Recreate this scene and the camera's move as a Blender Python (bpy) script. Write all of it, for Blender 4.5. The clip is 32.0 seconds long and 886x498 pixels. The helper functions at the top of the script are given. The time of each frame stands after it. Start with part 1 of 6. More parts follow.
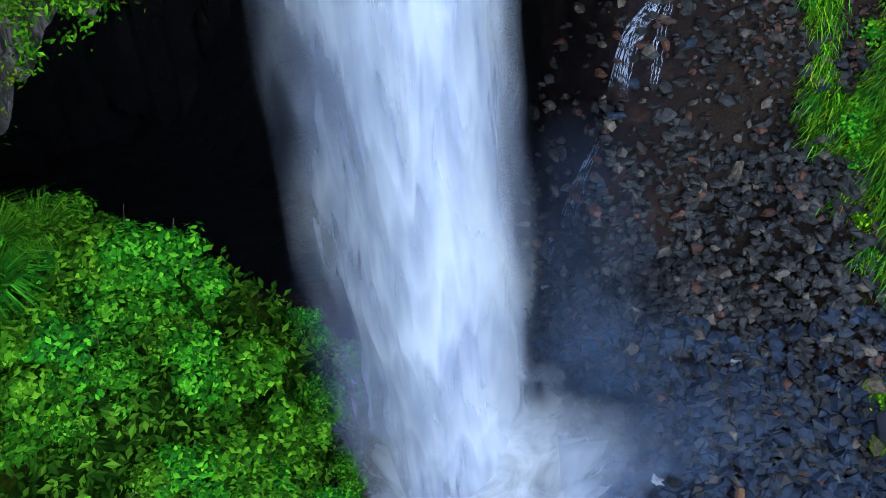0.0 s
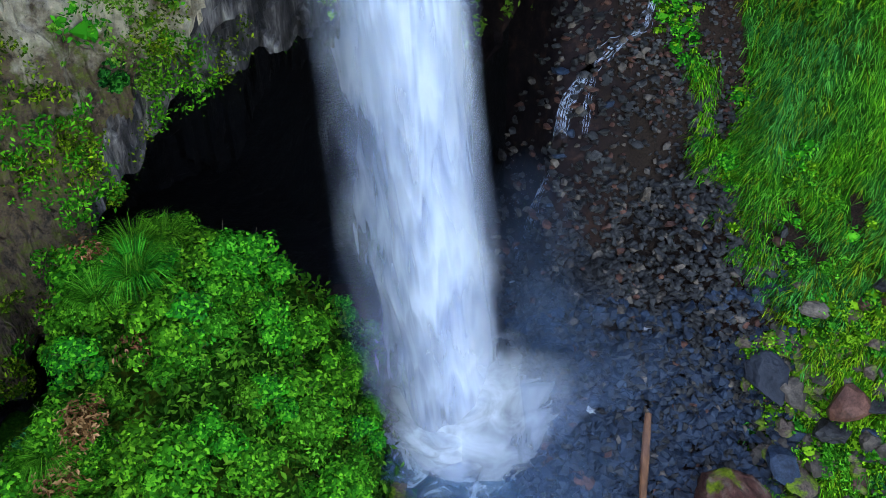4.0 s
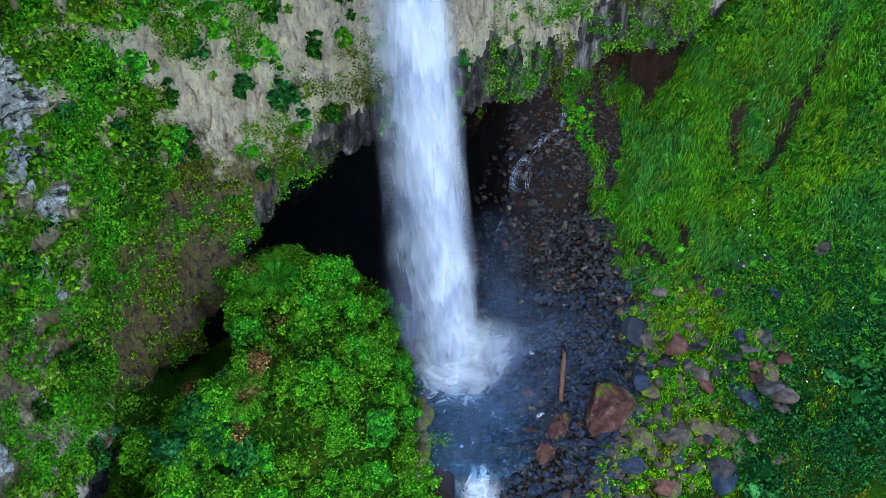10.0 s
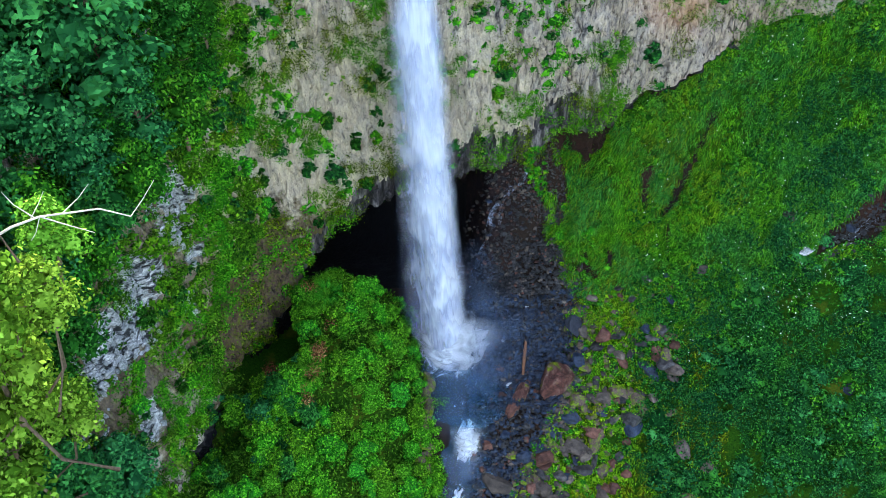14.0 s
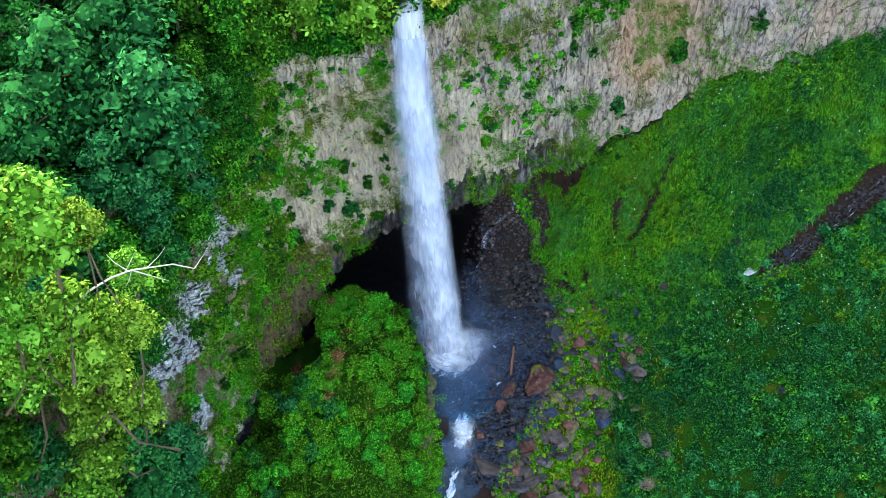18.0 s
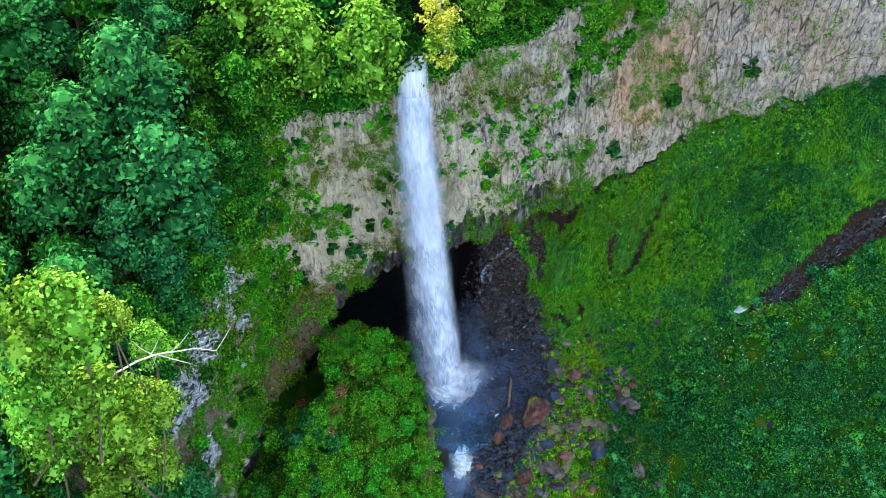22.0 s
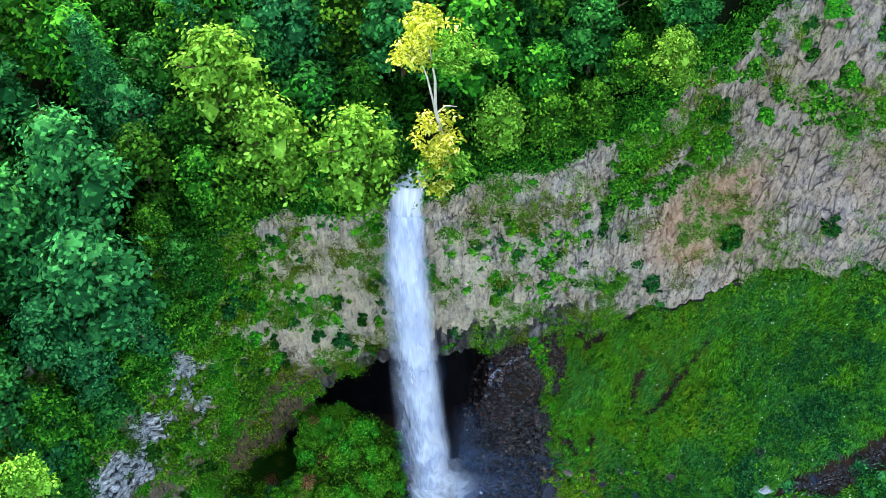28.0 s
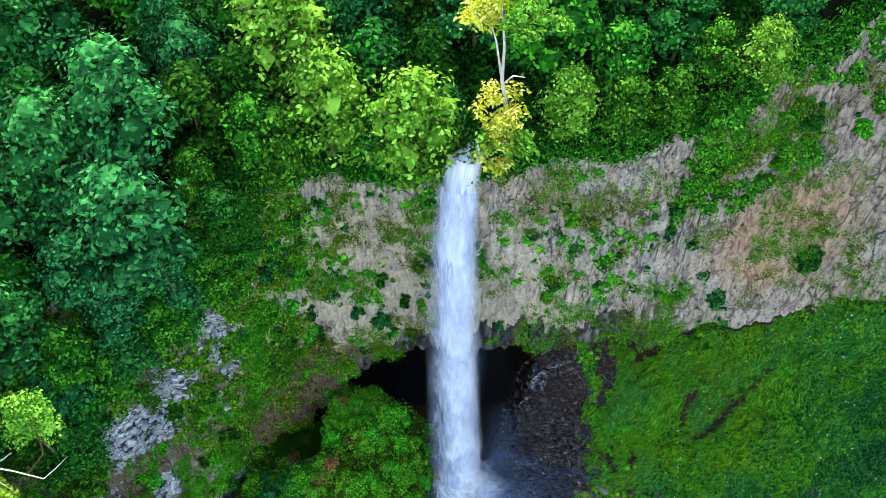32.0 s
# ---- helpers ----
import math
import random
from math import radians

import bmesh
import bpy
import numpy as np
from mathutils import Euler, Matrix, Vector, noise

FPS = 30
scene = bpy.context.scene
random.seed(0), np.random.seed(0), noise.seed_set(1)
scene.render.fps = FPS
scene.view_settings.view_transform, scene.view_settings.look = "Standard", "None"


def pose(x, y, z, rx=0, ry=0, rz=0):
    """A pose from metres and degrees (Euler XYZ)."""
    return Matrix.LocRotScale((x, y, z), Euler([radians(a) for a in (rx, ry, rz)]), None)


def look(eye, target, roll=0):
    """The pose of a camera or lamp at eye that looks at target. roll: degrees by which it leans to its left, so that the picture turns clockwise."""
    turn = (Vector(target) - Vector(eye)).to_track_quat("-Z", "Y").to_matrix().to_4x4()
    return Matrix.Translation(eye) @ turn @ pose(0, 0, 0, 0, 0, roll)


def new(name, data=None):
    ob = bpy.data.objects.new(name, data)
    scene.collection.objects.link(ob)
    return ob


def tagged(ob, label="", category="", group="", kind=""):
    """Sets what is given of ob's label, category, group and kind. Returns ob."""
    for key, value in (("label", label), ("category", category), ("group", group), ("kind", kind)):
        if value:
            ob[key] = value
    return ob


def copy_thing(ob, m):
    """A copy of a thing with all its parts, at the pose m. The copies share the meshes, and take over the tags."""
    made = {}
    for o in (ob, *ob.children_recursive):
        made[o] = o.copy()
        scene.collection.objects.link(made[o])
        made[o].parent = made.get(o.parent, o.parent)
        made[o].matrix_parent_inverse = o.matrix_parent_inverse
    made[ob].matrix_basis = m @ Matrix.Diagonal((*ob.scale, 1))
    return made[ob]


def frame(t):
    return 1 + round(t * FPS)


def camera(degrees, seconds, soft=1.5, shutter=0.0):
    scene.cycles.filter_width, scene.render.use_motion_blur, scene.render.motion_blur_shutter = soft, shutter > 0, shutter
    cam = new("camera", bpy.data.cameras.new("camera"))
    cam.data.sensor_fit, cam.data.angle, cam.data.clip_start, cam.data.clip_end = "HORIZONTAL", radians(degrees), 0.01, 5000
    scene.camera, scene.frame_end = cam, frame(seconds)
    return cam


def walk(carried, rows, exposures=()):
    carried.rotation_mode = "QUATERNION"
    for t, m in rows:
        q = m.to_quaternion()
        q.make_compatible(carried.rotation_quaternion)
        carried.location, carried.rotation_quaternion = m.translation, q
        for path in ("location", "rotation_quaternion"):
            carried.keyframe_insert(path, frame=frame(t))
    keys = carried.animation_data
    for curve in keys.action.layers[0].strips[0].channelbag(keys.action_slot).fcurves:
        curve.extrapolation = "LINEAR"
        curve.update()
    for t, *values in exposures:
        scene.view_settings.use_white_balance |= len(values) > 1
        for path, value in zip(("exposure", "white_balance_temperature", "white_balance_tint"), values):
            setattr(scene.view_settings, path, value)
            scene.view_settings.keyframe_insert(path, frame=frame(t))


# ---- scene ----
cam = camera(50.0, 32.0, 0.6)
PATH = [
    (0, (-0.08, -11.67, 20.15), (-1.15, 15.37, -9.31), 0.06),
    (1, (-0.06, -13.26, 21.28), (-1.00, 14.30, -7.69), 0.06),
    (2, (0.04, -15.01, 22.57), (-0.91, 13.00, -5.97), -0.19),
    (3.5, (0.02, -17.88, 24.88), (-0.70, 10.56, -3.24), 0.03),
    (5.5, (0.04, -22.41, 28.53), (-0.49, 6.53, 0.92), -0.25),
    (6, (0.04, -23.63, 29.70), (-0.46, 5.31, 2.08), -0.21),
    (7.5, (-0.01, -27.22, 33.65), (-0.36, 1.59, 5.90), -0.20),
    (9, (-0.28, -30.91, 38.22), (-0.38, -2.40, 10.16), -0.09),
    (10, (-1.21, -32.96, 42.02), (-0.70, -5.02, 13.40), 0.55),
    (11, (-2.54, -34.89, 46.36), (-1.24, -7.66, 17.09), 1.54),
    (12, (-3.74, -37.14, 51.05), (-1.74, -10.48, 21.30), 2.47),
    (13, (-4.26, -40.12, 55.88), (-1.94, -13.57, 26.05), 2.92),
    (13.5, (-3.61, -42.07, 58.37), (-1.76, -15.57, 28.47), 2.30),
    (15.5, (-0.36, -50.66, 68.98), (-0.31, -24.16, 39.02), -0.32),
    (17, (0.20, -51.39, 71.57), (-0.08, -25.02, 41.50), -0.99),
    (19, (-0.64, -51.53, 74.00), (-0.53, -25.29, 43.81), -0.52),
    (21, (-1.32, -50.86, 76.62), (-0.89, -24.87, 46.22), -0.17),
    (22, (-1.37, -48.75, 77.87), (-0.89, -23.20, 47.10), 0.17),
    (22.5, (-1.06, -47.12, 78.28), (-0.64, -21.82, 47.30), -0.13),
    (23, (-0.57, -45.21, 78.55), (-0.29, -20.11, 47.40), -0.30),
    (23.5, (0.11, -43.04, 78.71), (0.27, -18.10, 47.44), -0.53),
    (24, (0.93, -40.75, 78.86), (1.10, -15.88, 47.53), -0.82),
    (24.5, (1.81, -38.50, 79.04), (1.97, -13.76, 47.61), -1.08),
    (25, (2.71, -36.44, 79.23), (2.13, -12.03, 47.55), -1.08),
    (25.5, (3.61, -34.63, 79.41), (1.53, -10.77, 47.37), -0.48),
    (27.5, (7.21, -32.54, 79.42), (3.12, -9.43, 47.03), -0.80),
    (28, (7.88, -32.07, 79.28), (2.76, -9.07, 46.96), -0.25),
    (28.5, (8.44, -31.64, 79.13), (1.72, -8.93, 46.89), 0.29),
    (29, (8.83, -31.29, 78.94), (1.15, -8.91, 46.69), 0.51),
    (30, (9.07, -30.88, 78.21), (1.17, -8.66, 45.90), 0.49),
    (32, (8.68, -30.83, 75.40), (0.79, -8.43, 43.21), 0.79),
]
walk(cam, [(t, look(e, g, roll)) for t, e, g, roll in PATH], exposures=[(0.0, 3.12, 7700, 10), (14.0, 3.12, 7700, 10), (28.0, 3.05, 7600, 10), (32.0, 3.05, 7600, 10)])

# ---- light ----
SUN_EL, SUN_AZ = radians(46), radians(335)
world = bpy.data.worlds.new("open_sky")
scene.world = world
world.use_nodes = True
wn, wl = world.node_tree.nodes, world.node_tree.links
wn.clear()
sky = wn.new("ShaderNodeTexSky")
sky.sky_type, sky.sun_disc = "NISHITA", False
sky.sun_elevation, sky.sun_rotation = SUN_EL, SUN_AZ
sky.air_density, sky.dust_density = 1.2, 2.0
bgn = wn.new("ShaderNodeBackground")
bgn.inputs[1].default_value = 0.15
won = wn.new("ShaderNodeOutputWorld")
wl.new(sky.outputs[0], bgn.inputs[0])
wl.new(bgn.outputs[0], won.inputs[0])
sun_data = bpy.data.lights.new("sun", "SUN")
sun_data.energy, sun_data.angle, sun_data.color = 0.6, radians(10), (1.0, 0.9, 0.72)
sun = new("sun", sun_data)
sun.rotation_mode = "QUATERNION"
sun_dir = Vector((math.sin(SUN_AZ) * math.cos(SUN_EL), math.cos(SUN_AZ) * math.cos(SUN_EL), math.sin(SUN_EL)))
sun.rotation_quaternion = sun_dir.to_track_quat("Z", "Y")

# ---- materials ----


class Mat:
    """A small wrapper that keeps node materials short."""

    def __init__(self, name, rough=0.8, spec=0.3):
        self.m = bpy.data.materials.new(name)
        self.m.use_nodes = True
        self.t = self.m.node_tree
        self.b = self.t.nodes["Principled BSDF"]
        self.out = self.t.nodes["Material Output"]
        self.b.inputs["Roughness"].default_value = rough
        self.b.inputs["Specular IOR Level"].default_value = spec
        self.co = self.t.nodes.new("ShaderNodeTexCoord").outputs["Object"]

    def node(self, kind, **inputs):
        n = self.t.nodes.new(kind)
        for k, v in inputs.items():
            n.inputs[k].default_value = v
        return n

    def link(self, a, b):
        self.t.links.new(a, b)
        return self

    def mapped(self, scale, rot=(0, 0, 0), src=None):
        n = self.node("ShaderNodeMapping")
        n.inputs["Scale"].default_value = scale
        n.inputs["Rotation"].default_value = rot
        self.link(src or self.co, n.inputs["Vector"])
        return n.outputs[0]

    def noise(self, scale, detail=5, rough=0.55, vec=None, dist=0.0):
        n = self.node("ShaderNodeTexNoise", Scale=scale, Detail=detail, Roughness=rough, Distortion=dist)
        self.link(vec or self.co, n.inputs["Vector"])
        return n.outputs["Fac"]

    def voro(self, scale, vec=None, feature="F1", out="Distance"):
        n = self.node("ShaderNodeTexVoronoi", Scale=scale)
        n.feature = feature
        self.link(vec or self.co, n.inputs["Vector"])
        return n.outputs[out]

    def ramp(self, fac, stops):
        n = self.node("ShaderNodeValToRGB")
        e = n.color_ramp.elements
        while len(e) < len(stops):
            e.new(0.5)
        for el, (p, c) in zip(e, stops):
            el.position = p
            el.color = (c, c, c, 1) if isinstance(c, (int, float)) else (*c, 1)
        self.link(fac, n.inputs[0])
        return n.outputs[0]

    def mix(self, fac, a, b, mode="MIX"):
        n = self.node("ShaderNodeMix")
        n.data_type, n.blend_type = "RGBA", mode
        for s, v in ((0, fac), (6, a), (7, b)):
            if isinstance(v, (int, float)):
                n.inputs[s].default_value = v
            elif isinstance(v, tuple):
                n.inputs[s].default_value = (*v, 1)
            else:
                self.link(v, n.inputs[s])
        return n.outputs[2]

    def math(self, op, a, b=0.0):
        n = self.node("ShaderNodeMath")
        n.operation = op
        for s, v in ((0, a), (1, b)):
            if isinstance(v, (int, float)):
                n.inputs[s].default_value = v
            else:
                self.link(v, n.inputs[s])
        return n.outputs[0]

    def island(self):
        return self.node("ShaderNodeNewGeometry").outputs["Random Per Island"]

    def objrand(self):
        return self.node("ShaderNodeObjectInfo").outputs["Random"]

    def color(self, c):
        if isinstance(c, tuple):
            self.b.inputs["Base Color"].default_value = (*c, 1)
        else:
            self.link(c, self.b.inputs["Base Color"])
        return self

    def rough(self, r):
        self.link(r, self.b.inputs["Roughness"])
        return self

    def bump(self, h, strength=0.5, dist=0.1):
        n = self.node("ShaderNodeBump", Strength=strength, Distance=dist)
        self.link(h, n.inputs["Height"])
        self.link(n.outputs[0], self.b.inputs["Normal"])
        return self


def leaf_mat(name, dark, mid, light, trans=0.14, wide=1.16, grain=0.8, drift=None):
    k = Mat(name, 0.65, 0.02)
    deep, tip = tuple(0.22 * c for c in dark), tuple(min(0.9, 1.45 * c) for c in light)
    var = k.ramp(k.island(), [(0.0, deep), (0.3, dark), (0.68, mid), (1.0, tip)])
    patch = k.noise(grain, 3)
    tone = k.mix(k.ramp(patch, [(0.35, 0.0), (0.65, 1.0)]), k.mix(0.55, var, dark), var)
    if drift:
        tone = k.mix(k.ramp(k.noise(0.32, 4, 0.6), [(0.42, 0.0), (0.6, 0.85)]), tone, k.mix(1.0, tone, drift, "MULTIPLY"))
    per = k.node("ShaderNodeHueSaturation", Saturation=1.0)
    k.link(k.math("ADD", k.math("MULTIPLY", k.objrand(), 0.34), wide - 0.44), per.inputs["Value"])
    k.link(k.math("ADD", k.math("MULTIPLY", k.objrand(), 0.04), 0.48), per.inputs["Hue"])
    k.link(tone, per.inputs["Color"])
    k.color(per.outputs[0])
    tr = k.node("ShaderNodeBsdfTranslucent")
    k.link(per.outputs[0], tr.inputs[0])
    mx = k.node("ShaderNodeMixShader")
    mx.inputs[0].default_value = trans
    k.link(k.b.outputs[0], mx.inputs[1]).link(tr.outputs[0], mx.inputs[2]).link(mx.outputs[0], k.out.inputs[0])
    return k.m


LEAF_MID = leaf_mat("leaf_mid_green", (0.012, 0.09, 0.008), (0.038, 0.21, 0.014), (0.11, 0.36, 0.024))
LEAF_HERB = leaf_mat("leaf_herb", (0.004, 0.05, 0.007), (0.013, 0.12, 0.014), (0.048, 0.26, 0.028), grain=1.6, drift=(0.45, 0.7, 1.2))
LEAF_FRESH = leaf_mat("leaf_fresh_green", (0.015, 0.14, 0.008), (0.05, 0.33, 0.018), (0.13, 0.5, 0.035))
LEAF_THICKET = leaf_mat("leaf_thicket", (0.016, 0.14, 0.009), (0.052, 0.315, 0.014), (0.155, 0.49, 0.026))
LEAF_BLUE = leaf_mat("leaf_blue_green", (0.006, 0.08, 0.018), (0.016, 0.16, 0.03), (0.045, 0.28, 0.054))
LEAF_LIGHT = leaf_mat("leaf_light_green", (0.052, 0.16, 0.012), (0.135, 0.34, 0.03), (0.235, 0.46, 0.06))
# Yellow leaves; some of the birch's sunlight is put into this bright colour.
LEAF_YELLOW = leaf_mat("leaf_yellow", (0.28, 0.36, 0.02), (0.56, 0.6, 0.06), (0.82, 0.8, 0.22))
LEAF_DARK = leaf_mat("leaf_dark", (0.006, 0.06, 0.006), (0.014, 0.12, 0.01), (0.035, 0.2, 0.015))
LEAF_DEAD = leaf_mat("leaf_dead", (0.12, 0.05, 0.02), (0.3, 0.14, 0.06), (0.45, 0.25, 0.12))
GRASS = leaf_mat("grass_green", (0.016, 0.1, 0.005), (0.062, 0.28, 0.011), (0.175, 0.48, 0.022), grain=2.2, drift=(0.45, 0.8, 3.0))
GRASS_YELLOW = leaf_mat("grass_yellow", (0.03, 0.11, 0.004), (0.13, 0.31, 0.01), (0.29, 0.5, 0.025), grain=2.0)
GRASS_OLIVE = leaf_mat("grass_olive", (0.03, 0.06, 0.004), (0.11, 0.19, 0.008), (0.27, 0.36, 0.018), grain=2.0)


def bark_mat(name, a, b):
    k = Mat(name, 0.85, 0.2)
    v = k.mapped((1, 1, 0.3))
    n = k.noise(9, 6, 0.6, v)
    k.color(k.ramp(n, [(0.3, a), (0.7, b)])).bump(n, 0.6, 0.03)
    return k.m


BARK = bark_mat("bark_brown", (0.05, 0.035, 0.022), (0.16, 0.12, 0.085))
BARK_PALE = bark_mat("bark_pale", (0.28, 0.26, 0.23), (0.58, 0.56, 0.5))

k = Mat("cliff_rock", 0.9, 0.08)
cols = k.noise(1.0, 8, 0.7, k.mapped((2.6, 2.6, 0.8), (0, 0.16, 0)), 0.5)
blot = k.noise(0.16, 5, 0.6)
fine = k.noise(3.6, 7, 0.75, k.mapped((1, 1, 0.5)))
c1 = k.ramp(cols, [(0.3, (0.06, 0.055, 0.06)), (0.4, (0.27, 0.245, 0.25)), (0.52, (0.46, 0.4, 0.36)), (0.7, (0.64, 0.56, 0.46))])
c2 = k.mix(k.ramp(blot, [(0.5, 0.0), (0.66, 0.75)]), c1, k.mix(0.45, c1, (0.4, 0.26, 0.17)), "MIX")
c3 = k.mix(k.ramp(fine, [(0.38, 0.85), (0.46, 0.0)]), c2, (0.06, 0.055, 0.055))
joint = k.ramp(k.voro(1.0, k.mapped((1.5, 1.5, 0.32), (0, 0.16, 0)), "DISTANCE_TO_EDGE"), [(0.0, 1.0), (0.09, 0.0)])
joint = k.math("MULTIPLY", joint, k.ramp(k.noise(0.9, 4, 0.6), [(0.4, 0.0), (0.6, 0.85)]))
c3 = k.mix(joint, c3, (0.03, 0.027, 0.03))
sd = k.node("ShaderNodeVectorMath")
sd.operation = "DISTANCE"
sd.inputs[1].default_value = (17.5, 12.0, 25.5)
k.link(k.co, sd.inputs[0])
stain = k.ramp(k.math("ADD", k.math("MULTIPLY", sd.outputs["Value"], 0.1), k.math("MULTIPLY", blot, 0.9)), [(0.75, 0.85), (1.25, 0.0)])
c3 = k.mix(stain, c3, k.mix(0.55, c3, (0.62, 0.33, 0.19)))
warm = k.mix(1.0, c3, (1.0, 0.93, 0.82), "MULTIPLY")
c3 = k.mix(k.ramp(k.noise(0.3, 4, 0.6), [(0.4, 0.0), (0.6, 1.0)]), c3, warm)


def near(p, reach):
    """1 at the point, 0 beyond its reach, with a ragged edge."""
    d = k.node("ShaderNodeVectorMath")
    d.operation = "DISTANCE"
    d.inputs[1].default_value = p
    k.link(k.co, d.inputs[0])
    return k.ramp(k.math("ADD", k.math("DIVIDE", d.outputs["Value"], reach), k.math("MULTIPLY", k.math("SUBTRACT", k.noise(0.7, 5, 0.65), 0.5), 1.6)), [(0.75, 1.0), (1.0, 0.0)])


# pale scoured spots on the side wall: place and reach
SCOUR = ((-16.7, -4.3, 21.0, 1.3), (-17.2, -4.6, 18.3, 1.0), (-16.3, -4.6, 15.6, 0.6), (-19.2, -7.7, 16.8, 1.3), (-19.8, -9.3, 14.4, 1.4), (-20.2, -11.4, 15.6, 1.5), (-17.1, -5.8, 12.3, 0.7), (-19.5, -15.3, 11.2, 1.0), (-19.3, -11.6, 7.9, 1.0), (-21.3, -13.2, 15.2, 1.2))
# dry cream face
c3 = k.mix(k.math("MULTIPLY", near((-7.5, 3.4, 16.5), 15.0), 0.85), c3, k.mix(1.0, k.ramp(cols, [(0.3, (0.17, 0.15, 0.145)), (0.42, (0.47, 0.41, 0.36)), (0.7, (0.76, 0.66, 0.5))]), (1.0, 0.97, 0.92), "MULTIPLY"))
# mossy brown rock beside the hollow, pale scoured rock on the side wall
olive = k.ramp(k.noise(2.2, 7, 0.75), [(0.38, (0.014, 0.01, 0.009)), (0.5, (0.12, 0.075, 0.05)), (0.57, (0.085, 0.09, 0.018)), (0.7, (0.15, 0.18, 0.02))])
c3 = k.mix(k.math("MULTIPLY", near((-13.2, -0.4, 6.0), 9.0), 0.95), c3, olive)
c3 = k.mix(k.math("MULTIPLY", near((28.0, 12.0, 36.0), 18.0), 0.4), c3, k.mix(1.0, c3, (0.85, 0.76, 0.76), "MULTIPLY"))
c3 = k.mix(k.math("MULTIPLY", near((-20.5, -16.0, 16.0), 15.0), 0.7), c3, olive)
scour = k.ramp(k.noise(1.4, 7, 0.72, k.mapped((0.8, 0.8, 2.2), (0.2, 0.1, 0))), [(0.44, (0.03, 0.035, 0.04)), (0.52, (0.36, 0.38, 0.43)), (0.62, (0.8, 0.82, 0.86))])
for sx, sy, sz, reach in SCOUR:
    c3 = k.mix(near((sx, sy, sz), 1.6 * reach), c3, scour)
grit = k.noise(7.5, 5, 0.8, k.mapped((1, 1, 0.7)))
c3 = k.mix(k.ramp(grit, [(0.56, 0.0), (0.66, 0.55)]), c3, k.mix(1.0, c3, (1.7, 1.65, 1.6), "MULTIPLY"))
c3 = k.mix(k.ramp(grit, [(0.34, 0.7), (0.44, 0.0)]), c3, (0.06, 0.052, 0.05))
k.color(c3).bump(k.math("SUBTRACT", k.math("ADD", fine, k.math("MULTIPLY", cols, 1.5)), joint), 1.0, 0.25)
ROCK = k.m

# Wet basalt, with the hollow's shade put into its near-black colour.
k = Mat("shaded_wet_basalt", 0.7, 0.08)
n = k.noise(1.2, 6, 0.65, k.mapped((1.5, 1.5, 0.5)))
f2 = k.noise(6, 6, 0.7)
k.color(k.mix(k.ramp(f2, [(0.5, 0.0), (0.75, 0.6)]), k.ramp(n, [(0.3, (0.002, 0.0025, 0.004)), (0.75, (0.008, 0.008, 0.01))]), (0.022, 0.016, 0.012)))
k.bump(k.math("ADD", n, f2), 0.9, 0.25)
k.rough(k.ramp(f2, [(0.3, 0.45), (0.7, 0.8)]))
SHADED_BASALT = k.m

k = Mat("ground_soil", 0.95, 0.03)
big = k.noise(0.22, 6, 0.6)
mid_n = k.noise(1.6, 6, 0.65)
tiny = k.noise(14, 5, 0.7)
soil = k.ramp(tiny, [(0.3, (0.006, 0.005, 0.005)), (0.7, (0.035, 0.023, 0.018))])
reds = k.mix(k.math("MULTIPLY", k.ramp(big, [(0.44, 0.0), (0.6, 0.8)]), k.ramp(mid_n, [(0.35, 0.1), (0.65, 0.8)])), soil, k.ramp(tiny, [(0.3, (0.012, 0.006, 0.005)), (0.72, (0.085, 0.036, 0.024))]))
sp = k.node("ShaderNodeSeparateXYZ")
k.link(k.co, sp.inputs[0])
# Purple-brown earth under the lip, with the overhang's shade mixed into its colour.
wx = k.ramp(k.math("ADD", k.math("MULTIPLY", k.math("SUBTRACT", 6.5, sp.outputs[0]), 0.2), k.math("MULTIPLY", k.math("SUBTRACT", mid_n, 0.5), 1.6)), [(0.0, 0.0), (0.4, 1.0)])
wy = k.ramp(k.math("ADD", k.math("MULTIPLY", k.math("SUBTRACT", sp.outputs[1], 4.5), 0.2), k.math("MULTIPLY", k.math("SUBTRACT", big, 0.5), 1.6)), [(0.0, 0.0), (0.4, 1.0)])
reds = k.mix(k.math("MULTIPLY", wx, wy), reds, k.ramp(mid_n, [(0.3, (0.005, 0.004, 0.006)), (0.55, (0.016, 0.011, 0.012)), (0.75, (0.05, 0.026, 0.02))]))
k.color(reds).bump(k.math("ADD", mid_n, k.math("MULTIPLY", tiny, 0.4)), 0.8, 0.12)
SOIL = k.m

k = Mat("moss_turf", 0.95, 0.02)
tiny = k.noise(9, 6, 0.7)
big = k.noise(0.5, 5, 0.6)
g = k.ramp(tiny, [(0.28, (0.004, 0.02, 0.003)), (0.55, (0.014, 0.06, 0.005)), (0.78, (0.05, 0.12, 0.01))])
k.color(k.mix(k.ramp(big, [(0.52, 0.0), (0.66, 0.8)]), g, k.mix(0.5, g, (0.13, 0.12, 0.015)))).bump(tiny, 0.9, 0.15)
TURF = k.m

# Forest floor; the shade between the trees is put into its near-black colour.
k = Mat("shaded_forest_floor", 0.95, 0.02)
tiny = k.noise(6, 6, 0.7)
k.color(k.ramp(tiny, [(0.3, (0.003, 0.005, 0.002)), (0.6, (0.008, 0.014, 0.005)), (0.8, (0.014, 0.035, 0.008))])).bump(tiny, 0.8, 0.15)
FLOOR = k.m


